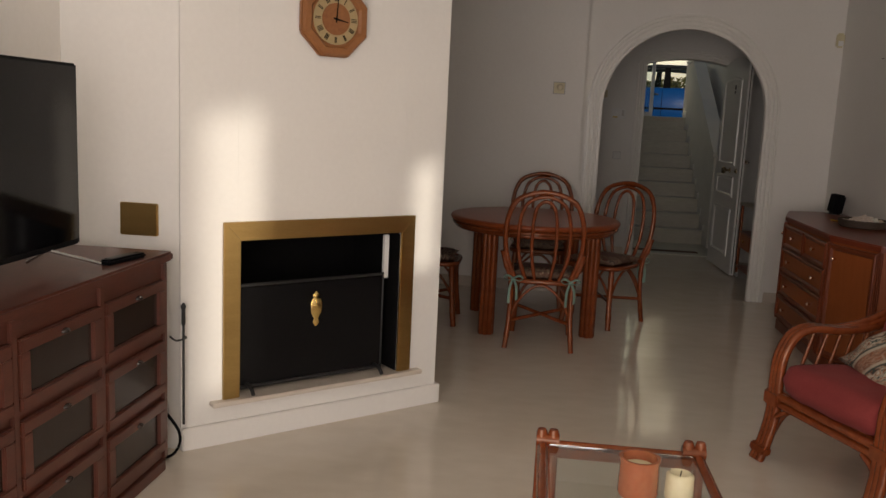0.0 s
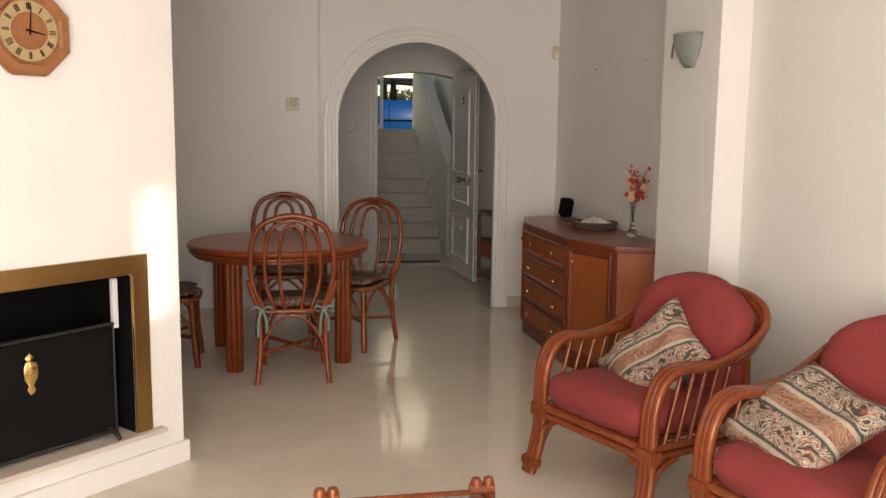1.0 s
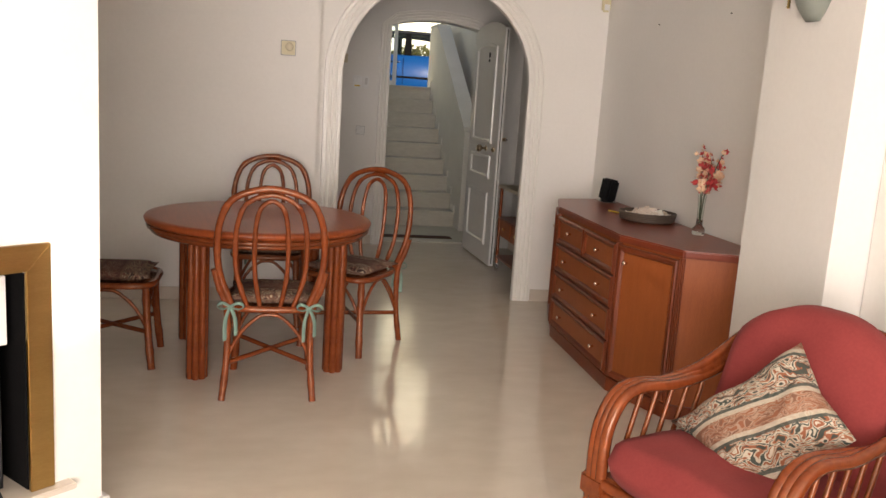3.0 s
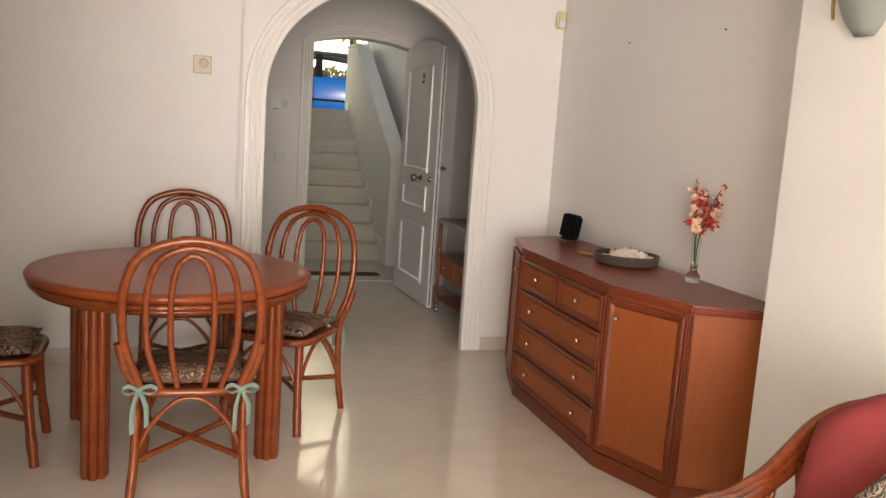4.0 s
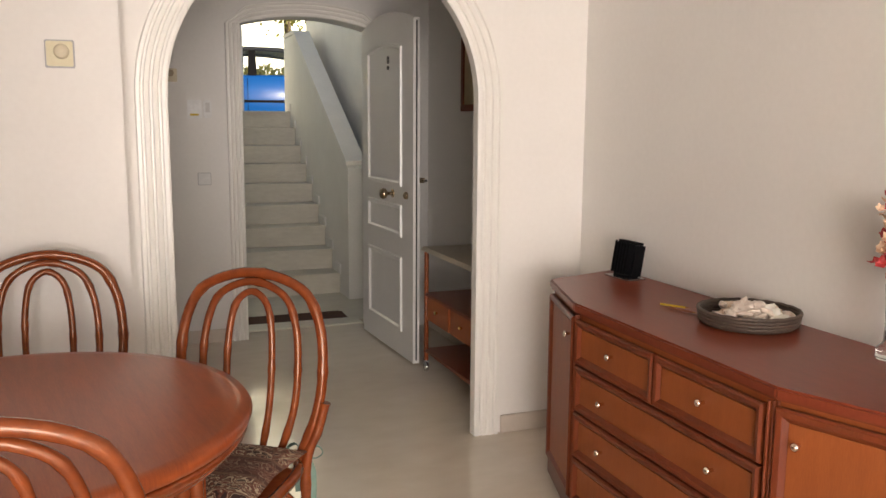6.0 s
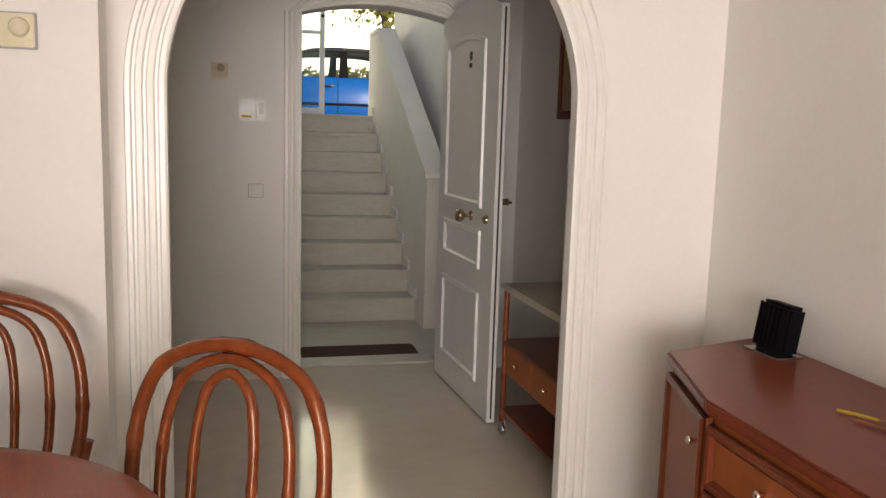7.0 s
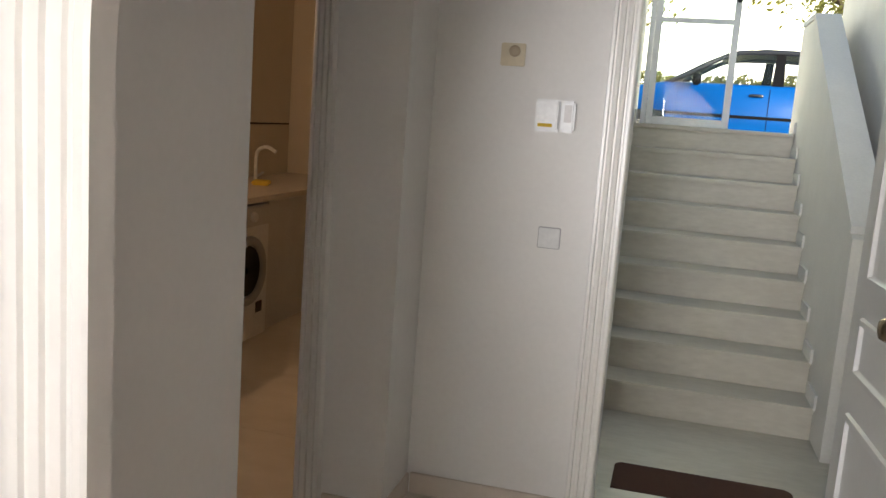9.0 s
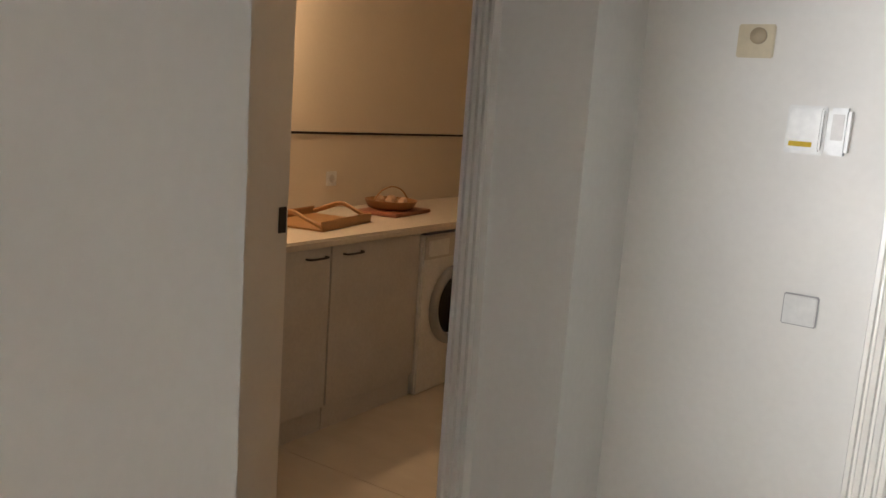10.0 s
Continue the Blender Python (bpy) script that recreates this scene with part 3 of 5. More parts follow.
arched_wall("wall_arch", 0.63, 2.62, 2.6, 5.0, 5.045, ARCH, "wall", "white wall with a round-headed arch through it")
tagged(part("arch_trim", moulding(ARCH, [(w * 0.98, d * 0.6) for w, d in FLUTES], (0, -1, 0)), "trim", smooth=False), "white fluted moulding round the arch", "trim", kind="structure")
wall("wall_hall_west", 0.42, 0.62, 5.05, 5.745)
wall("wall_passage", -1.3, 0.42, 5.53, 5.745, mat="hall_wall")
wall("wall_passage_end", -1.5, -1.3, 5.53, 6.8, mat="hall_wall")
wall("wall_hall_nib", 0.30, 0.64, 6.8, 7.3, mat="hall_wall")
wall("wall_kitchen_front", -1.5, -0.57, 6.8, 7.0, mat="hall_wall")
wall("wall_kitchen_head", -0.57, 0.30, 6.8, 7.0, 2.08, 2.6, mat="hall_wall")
DOORWAY = arch_path(1.36, 2.20, 2.035, 0.06, 7.11, 14)
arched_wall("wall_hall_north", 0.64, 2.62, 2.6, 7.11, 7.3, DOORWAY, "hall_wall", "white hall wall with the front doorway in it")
tagged(part("door_trim", moulding(DOORWAY, [(w * 0.78, d) for w, d in FLUTES], (0, -1, 0)), "trim"), "white fluted casing round the front doorway", "trim", kind="structure")
KDOOR = [((0.30, 6.8, 0), (1, 0, 0)), ((0.30, 6.8, 2.08), (0.7, 0, 0.7)), ((-0.57, 6.8, 2.08), (-0.7, 0, 0.7)), ((-0.57, 6.8, 0), (-1, 0, 0))]
tagged(part("kitchen_trim", moulding(KDOOR, [(w * 0.85, d) for w, d in FLUTES], (0, -1, 0)), "trim"), "white fluted casing round the kitchen doorway", "trim", kind="structure")
jamb = tagged(part("kitchen_jamb", box(-0.569, -0.55, 6.795, 7.03, 0, 2.06), "trim"), "white kitchen door jamb with a dark strike plate", "trim", kind="structure")
part("strike_plate", box(-0.5495, -0.545, 6.985, 7.02, 1.03, 1.12, 0.001), "iron", jamb)
wall("wall_kitchen_west", -1.82, -1.62, 7.0, 10.9, mat="tile", label="glazed cream tiled kitchen wall")
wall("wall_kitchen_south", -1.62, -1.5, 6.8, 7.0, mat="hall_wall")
wall("wall_kitchen_north", -1.62, 1.0, 10.7, 10.9, mat="tile", label="cream tiled kitchen wall")
wall("wall_stair_west", 1.0, 1.2, 7.3, 11.4, -0.2, 2.86, mat="out_wall", label="whitewashed outside wall beside the steps")
wall("wall_stair_east", 2.64, 2.9, 7.3, 11.17, -0.2, 3.9, mat="out_wall", label="whitewashed outside wall beyond the parapet")
wall("wall_house_front", 2.86, 3.4, 7.1, 7.29, -0.2, 2.9, mat="out_wall", label="whitewashed house front")
tagged(part("ceiling", box(-1.8, 2.9, -3.95, 7.3, 2.605, 2.85), "ceiling"), "white plaster ceiling", "ceiling", kind="structure")
tagged(part("kitchen_ceiling", box(-1.8, 1.19, 7.305, 10.9, 2.605, 2.85), "ceiling"), "white kitchen ceiling", "ceiling", kind="structure")


def skirting(name, x0, x1, y0, y1):
    tagged(part(name, box(x0, x1, y0, y1, 0, 0.085, 0.003), "skirt"), "pale marble skirting", "baseboard", kind="structure")


skirting("baseboard_arch", 2.215, 2.61, 4.986, 4.999)
skirting("baseboard_dining", -1.54, 0.63, 4.836, 4.849)
skirting("baseboard_return", 0.631, 0.644, 4.84, 4.999)
skirting("baseboard_hall", 0.655, 1.255, 7.097, 7.109)
skirting("baseboard_nib", 0.41, 0.652, 6.786, 6.799)
skirting("baseboard_nib_side", 0.641, 0.653, 6.80, 7.096)
skirting("baseboard_hall_east", 2.606, 2.619, 5.13, 7.09)
skirting("baseboard_east", 2.606, 2.619, 2.49, 4.98)
tagged(part("threshold", box(1.365, 2.19, 7.28, 7.46, 0.001, 0.012, 0.003), "step"), "white marble threshold of the front door", "threshold", kind="structure")


# ---- chimney breast across the corner ----
FA, FB = Vector((-1.06, 1.04, 0)), Vector((-0.123, 1.9, 0))
FACE = Matrix.Translation(FA) @ Matrix.Rotation(math.atan2(FB.y - FA.y, FB.x - FA.x), 4, "Z")
FL = (FB - FA).length


def chimney():
    c = thing("chimney_breast", FACE, "white plastered corner chimney breast with an open fireplace", "chimney", kind="structure")
    for nm, b in (("pier", (0, 0.238, 0, 0.5, 0, 2.6)), ("pier", (1.045, FL, 0, 0.5, 0, 2.6)), ("breast", (0.2382, 1.0448, 0, 0.5, 0.868, 2.6)),
                  ("hearth_base", (0.2382, 1.0448, 0, 0.5, 0, 0.17)), ("back", (0.2382, 1.0448, 0.44, 0.5, 0.1702, 0.8678))):
        part(nm, box(*b), "wall", c)
    bm = box(0.239, 0.244, 0.01, 0.435, 0.175, 0.855)
    box(1.039, 1.044, 0.01, 0.435, 0.175, 0.855, bm=bm)
    box(0.245, 1.038, 0.43, 0.437, 0.175, 0.855, bm=bm)
    box(0.245, 1.038, 0.01, 0.43, 0.858, 0.865, bm=bm)
    part("firebox", bm, "soot", c, "sooty black firebox lining")
    part("hearth", box(0.12, 1.165, -0.045, 0.42, 0.171, 0.191, 0.004), "skirt", c, "pale marble hearth ledge")
    bm = box(0.0, FL + 0.018, -0.022, -0.001, 0, 0.095, 0.004)
    box(FL + 0.001, FL + 0.02, -0.02, 0.5, 0, 0.095, 0.004, bm=bm)
    part("plinth", bm, "wall", c)
    # mitred brass surround
    y = -0.016
    for nm, out in (("jamb", [(0.175, 0.192), (0.247, 0.192), (0.247, 0.864), (0.175, 0.942)]), ("jamb", [(1.110, 0.192), (1.110, 0.942), (1.037, 0.864), (1.037, 0.192)]),
                    ("lintel", [(0.175, 0.9422), (0.247, 0.8642), (1.037, 0.8642), (1.110, 0.9422)])):
        part(nm, slab([(u, y, z) for u, z in out], (0, 0.015, 0), bevel=0.002), "brass", c, "brushed brass surround")
    # narrow white upright inside the opening, near its right edge
    part("flue_strip", box(0.985, 1.01, 0.05, 0.07, 0.64, 0.845, 0.002), "white", c, "white inner strip")
    return c


chimney()


def fire_screen():
    s = thing("fire_screen", FACE @ pose(0.63, 0.05, 0.191), "black spark screen with a brass ornament, standing on the hearth", "fire screen")
    part("panel", box(-0.365, 0.345, -0.006, 0.006, 0.03, 0.46, 0.003), "mesh_screen", s)
    bm = tube([(-0.37, 0, 0.02), (-0.37, 0, 0.47), (0.35, 0, 0.47), (0.35, 0, 0.02), (-0.37, 0, 0.02)], 0.009, 6)
    part("frame", bm, "iron", s)
    for x in (-0.33, 0.31):
        part("foot", tube(smooth_path([(x, 0.06, 0.008), (x, 0, 0.035), (x, -0.06, 0.03), (x, -0.085, 0.008)]), 0.009, 6), "iron", s)
    bm = lathe([(0.004, -0.07), (0.016, -0.055), (0.011, -0.035), (0.026, -0.005), (0.032, 0.03), (0.024, 0.055), (0.012, 0.062), (0.018, 0.075), (0.003, 0.088)], 22)
    for v in bm.verts:
        v.co.y *= 0.35
        v.co += 0.006 * noise.noise_vector(v.co * 90)
    part("ornament", bm, "gold", s, "cast brass ornament", smooth=True, m=pose(-0.005, -0.016, 0.33))
    for k, (x, z, a) in enumerate(((-0.2, 0.05, 8), (-0.05, 0.055, -10), (-0.14, 0.13, 4))):
        log = part("fire_log", lathe([(0.02, -0.19), (0.045, -0.185), (0.05, 0), (0.043, 0.18), (0.02, 0.19)], 10), "log", smooth=True)
        log.matrix_basis = FACE @ pose(0.6 + x, 0.2, 0.192 + z, 0, 90, a)
        tagged(log, "charred grey log lying in the fireplace", "log", "logs in the fireplace")


fire_screen()


def octagon_clock(m):
    c = thing("wall_clock", m, "octagonal oak wall clock with roman dial on the chimney breast", "clock")
    ring = lambda r, y: [(r * math.cos(radians(22.5 + 45 * k)), y, r * math.sin(radians(22.5 + 45 * k))) for k in range(8)]
    part("case", slab(ring(0.168, 0), (0, -0.03, 0), bevel=0.006), "clockwood", c)
    bm = bmesh.new()
    rows = [[bm.verts.new(p) for p in ring(r, y)] for r, y in ((0.165, -0.031), (0.155, -0.043), (0.128, -0.043), (0.118, -0.033))]
    for a, b in zip(rows, rows[1:]):
        for k in range(8):
            bm.faces.new((a[k], a[(k + 1) % 8], b[(k + 1) % 8], b[k]))
    part("rim", bm, "clockwood", c)
    part("dial", lathe([(0.105, 0), (0.105, 0.004)], 40, m=pose(0, -0.031, 0, 90)), "clockface", c, "gold chapter ring")
    part("centre", lathe([(0.066, 0), (0.066, 0.003)], 32, m=pose(0, -0.0355, 0, 90)), "clockwood", c)
    # roman numerals as strokes
    for k, n in enumerate((3, 1, 2, 3, 3, 2, 2, 3, 4, 2, 2, 3)):
        bm = bmesh.new()
        for j in range(n):
            box((j - (n - 1) / 2) * 0.006 - 0.0014, (j - (n - 1) / 2) * 0.006 + 0.0014, -0.0375, -0.0355, 0.073, 0.098, bm=bm)
        bm.transform(Matrix.Rotation(radians(30 * k), 4, "Y"))
        part("numeral", bm, "black", c)
    for nm, ln, w, a in (("hour_pointer", 0.055, 0.004, 100), ("minute_pointer", 0.085, 0.003, 5)):
        part(nm, slab([(-w, -0.04, -0.015), (w, -0.04, -0.015), (w * 0.4, -0.04, ln), (-w * 0.4, -0.04, ln)], (0, -0.0015, 0)), "black", c, m=pose(0, 0, 0, 0, a, 0))


octagon_clock(FACE @ pose(0.65, -0.001, 1.79))

plate = tagged(part("brass_plate", box(-1.308, -1.153, 1.034, 1.049, 0.886, 1.016, 0.003), "brass"), "square brass flue plate on the white wall", "plate")
poker = thing("fire_poker", FACE @ pose(0.0, -0.035, 0.125), "thin black iron poker hanging beside the fireplace", "poker")
part("rod", tube([(0, 0, 0), (0, 0, 0.41)], 0.005, 6), "iron", poker)
part("handle", lathe([(0.004, 0.41), (0.009, 0.42), (0.008, 0.48), (0.012, 0.49), (0.004, 0.505)], 8), "iron", poker, smooth=True)
part("hook", tube(smooth_path([(0.012, 0.034, 0.36), (0.01, 0.0, 0.36), (-0.03, -0.004, 0.355), (-0.055, 0, 0.375)]), 0.004, 6), "iron", poker)


# ---- dark dresser and television ----
def dresser():
    d = thing("chest_of_drawers", pose(-1.035, 0.0, 0), "dark stained wooden chest with glazed drawers beside the fireplace", "chest of drawers")
    y0, y1 = -0.99, 0.868
    part("carcass", box(-0.46, -0.012, y0 + 0.02, y1 - 0.02, 0.05, 0.825, 0.004), "dark_wood", d)
    part("top", box(-0.5, 0.02, y0 - 0.01, y1 + 0.012, 0.826, 0.862, 0.008), "dark_wood", d)
    part("base", box(-0.45, 0.0, y0 + 0.02, y1 - 0.02, 0.0, 0.049, 0.004), "dark_wood", d)
    cols, rows = 4, 3
    w, h = (y1 - y0 - 0.02) / cols, 0.70 / rows
    first = None
    for i in range(cols):
        for j in range(rows):
            at = pose(-0.0115, y1 - 0.02 - w * (i + 0.5), 0.075 + h * (j + 0.5))
            e = new("drawer") if first is None else None
            if first is None:
                first = e
                e.parent, e.matrix_basis = d, at
                hw, hh = w / 2 - 0.018, h / 2 - 0.014
                bm = box(0, 0.02, -hw, hw, hh - 0.04, hh, 0.004)
                box(0, 0.02, -hw, hw, -hh, -hh + 0.04, 0.004, bm=bm)
                box(0, 0.0195, -hw, -hw + 0.045, -hh + 0.0402, hh - 0.0402, 0.003, bm=bm)
                box(0, 0.0195, hw - 0.045, hw, -hh + 0.0402, hh - 0.0402, 0.003, bm=bm)
                part("drawer_frame", bm, "dark_wood", e)
                part("glass_panel", box(0.001, 0.008, -hw + 0.046, hw - 0.046, -hh + 0.041, hh - 0.041), "dark_panel", e, "smoked glass panel")
                bm = lathe([(0.018, 0.0), (0.017, 0.007), (0.012, 0.012), (0.003, 0.014)], 14, m=pose(0.02, 0, hh - 0.028, 0, 90))
                for v in bm.verts:
                    v.co.z = hh - 0.028 + max(v.co.z - hh + 0.028, -0.006) * 0.6
                part("drawer_pull", bm, "dark_panel", e, "small dark cup pull", smooth=True)
            else:
                made = first.copy()
                scene.collection.objects.link(made)
                made.parent, made.matrix_basis = d, at
                for ch in first.children:
                    o = ch.copy()
                    scene.collection.objects.link(o)
                    o.parent = made
    # upright strips between the columns
    for i in range(cols + 1):
        y = y1 - 0.02 - w * i
        part("upright", box(-0.0115, 0.002, y - 0.014, y + 0.014, 0.052, 0.822, 0.003), "dark_wood", d)


dresser()


def television():
    t = thing("television", pose(-1.22, 0.052, 0.863, 0, 0, 2), "black flat television on silver feet on the dark chest", "television")
    part("panel", box(-0.03, 0.012, -0.56, 0.55, 0.055, 0.665, 0.006), "black", t)
    part("screen", box(0.0125, 0.015, -0.545, 0.535, 0.075, 0.655, 0.001), "screen", t, "dark glossy screen")
    for y in (-0.4, 0.36):
        part("stand_foot", tube([(-0.1, y + 0.05, 0.006), (0.0, y, 0.06), (0.13, y + 0.1, 0.006)], 0.007, 6, flat=0.7), "steel", t, "silver angled foot")
    r = thing("remote_control", pose(-1.08, 0.62, 0.863, 0, 0, 80), "black remote control lying on the dark chest", "remote")
    part("body", box(-0.1, 0.1, -0.022, 0.022, 0.0, 0.018, 0.006), "black", r)
    part("keypad", box(-0.08, 0.06, -0.015, 0.015, 0.0182, 0.0205, 0.001), "iron", r)
    c = tagged(part("power_cable", tube(smooth_path([(-1.08, 0.94, 0.2), (-1.02, 0.93, 0.13), (-1.025, 0.94, 0.06), (-1.08, 0.95, 0.006), (-1.2, 0.96, 0.006)]), 0.006, 6), "black", smooth=True), "black cable hanging behind the chest", "cable")


television()


# ---- rattan dining set ----
def cane(pts, r, steps=6):
    path = smooth_path(pts, steps)
    return tube(path, [r * (1.13 if k % 7 == 3 else 1.0 - 0.03 * (k % 2)) for k in range(len(path))], 8)


def dining_chair(m, ribbons=True):
    c = thing("dining_chair", m, "varnished bent rattan dining chair with a floral seat pad", "chair", "chairs round the table")
    for x in (-1, 1):
        part("back_leg", cane([(x * 0.205, -0.235, 0), (x * 0.188, -0.212, 0.2), (x * 0.19, -0.205, 0.42), (x * 0.226, -0.214, 0.53), (x * 0.246, -0.222, 0.61)], 0.0165), "rattan", c, smooth=True)
        part("front_leg", cane([(x * 0.19, 0.21, 0), (x * 0.175, 0.19, 0.2), (x * 0.17, 0.18, 0.41)], 0.0195), "rattan", c, smooth=True)
    for w, top, lean, base, r in ((0.235, 0.984, 0.0, 0.165, 0.0165), (0.157, 0.957, 0.004, 0.10, 0.0125), (0.074, 0.928, 0.008, 0.045, 0.0115)):
        yb = lambda z: -0.205 - 0.075 * ((z - 0.43) / 0.57) ** 1.3 + lean
        pts = []
        for x, z in ((-base, 0.43), (-w * 0.93, 0.57), (-w, 0.70), (-w * 0.93, 0.70 + (top - 0.70) * 0.5), (-w * 0.66, 0.70 + (top - 0.70) * 0.85), (0, top),
                     (w * 0.66, 0.70 + (top - 0.70) * 0.85), (w * 0.93, 0.70 + (top - 0.70) * 0.5), (w, 0.70), (w * 0.93, 0.57), (base, 0.43)):
            pts.append((x, yb(max(z, 0.43)), z))
        part("back_hoop", cane(pts, r, 5), "rattan", c, smooth=True)
    ring = smooth_path([(0.17, -0.18, 0.425), (0.205, 0, 0.425), (0.18, 0.19, 0.425), (0, 0.215, 0.425), (-0.18, 0.19, 0.425), (-0.205, 0, 0.425), (-0.17, -0.18, 0.425), (0, -0.21, 0.425)], 4, True)
    part("seat_ring", tube(ring, 0.0165, 8, True), "rattan", c, smooth=True)
    part("seat", slab([(p.x * 0.95, p.y * 0.95, 0.424) for p in ring], (0, 0, 0.01)), "rattan", c)
    pad = pillow(0.40, 0.40, 0.055, 10, 0.10)
    part("seat_pad", pad, "tapestry", c, "brown and cream floral seat pad", smooth=True, m=pose(0, 0.0, 0.463))
    # bracing arches and crossed stretchers
    for a, b in (((-0.185, -0.2), (0.185, -0.2)), ((-0.175, 0.19), (0.175, 0.19)), ((-0.185, -0.2), (-0.175, 0.19)), ((0.185, -0.2), (0.175, 0.19))):
        a, b = Vector((*a, 0)), Vector((*b, 0))
        mid = (a + b) / 2
        pts = [a + Vector((0, 0, 0.2)), a.lerp(mid, 0.3) + Vector((0, 0, 0.31)), a.lerp(mid, 0.7) + Vector((0, 0, 0.385)), mid + Vector((0, 0, 0.4)),
               b.lerp(mid, 0.7) + Vector((0, 0, 0.385)), b.lerp(mid, 0.3) + Vector((0, 0, 0.31)), b + Vector((0, 0, 0.2))]
        part("brace", cane(pts, 0.009, 3), "rattan", c, smooth=True)
    part("stretcher", tube([(-0.19, -0.205, 0.17), (0.18, 0.19, 0.19)], 0.012), "rattan", c, smooth=True)
    part("stretcher", tube([(0.19, -0.205, 0.17), (-0.18, 0.19, 0.19)], 0.0118), "rattan", c, smooth=True)
    for x in (-1, 1):
        bm = bmesh.new()
        px, py = x * 0.175, -0.225
        for dx, dz in ((0.028, -0.13), (-0.02, -0.155)):
            tube(smooth_path([(px, py, 0.44), (px + dx * 0.9, py - 0.02, 0.44 + dz * 0.4), (px + dx, py - 0.015, 0.44 + dz)], 4), [0.004, 0.008, 0.010, 0.010, 0.011, 0.011, 0.011, 0.011, 0.010], 6, bm=bm, flat=0.22)
        for s, w in ((1, 0.062), (-1, 0.055)):
            loop = [(px, py, 0.44), (px + s * w * 0.6, py - 0.02, 0.462), (px + s * w, py - 0.012, 0.445), (px + s * w * 0.6, py - 0.004, 0.428), (px, py, 0.438)]
            tube(smooth_path(loop, 3), 0.008, 6, bm=bm, flat=0.25)
        tube([(px - 0.009, py - 0.006, 0.44), (px + 0.009, py - 0.006, 0.44)], 0.009, 6, bm=bm)
        part("ribbon", bm, "sage", c, "sage green ribbon tie", smooth=True)
    return c


def facing(x, y, dx, dy):
    """A pose on the floor whose front looks along (dx, dy)."""
    return Matrix.Translation((x, y, 0)) @ Matrix.Rotation(math.atan2(-dx, dy), 4, "Z")


chair = dining_chair(facing(0.388, 3.222, 0.03, 1))
copy_thing(chair, facing(0.818, 3.905, -0.567, -0.824))
copy_thing(chair, facing(0.35, 4.42, -0.03, -1))
copy_thing(chair, facing(-0.405, 3.612, 1, 0.02))


def dining_table():
    t = thing("dining_table", pose(0.313, 3.70, 0, 0, 0, 9.5), "round red-brown wooden dining table on clustered cane legs", "table")
    part("tabletop", lathe([(0.555, 0.713), (0.575, 0.723), (0.58, 0.738), (0.572, 0.75), (0.54, 0.753)], 64), "table", t, smooth=True)
    part("apron", tube([(0.47 * math.cos(2 * math.pi * k / 32), 0.47 * math.sin(2 * math.pi * k / 32), 0.68) for k in range(32)], 0.022, 8, True), "rattan", t, smooth=True)
    for r, z, thick in ((0.556, 0.702, 0.013), (0.535, 0.682, 0.015)):
        part("edge_cane", tube([(r * math.cos(2 * math.pi * k / 48), r * math.sin(2 * math.pi * k / 48), z) for k in range(48)], thick, 8, True), "rattan", t, smooth=True)
    for x in (-1, 1):
        for y in (-1, 1):
            leg = part("leg", lathe([(0.028, 0), (0.028, 0.708)], 8), "rattan", t, smooth=True, m=pose(x * 0.337, y * 0.337, 0.0))
            for k in range(7):
                a = 2 * math.pi * k / 7
                part("cane", lathe([(0.016, 0.0), (0.018, 0.005), (0.018, 0.712)], 8), "rattan", leg, smooth=True, m=pose(0.036 * math.cos(a), 0.036 * math.sin(a), 0))


dining_table()


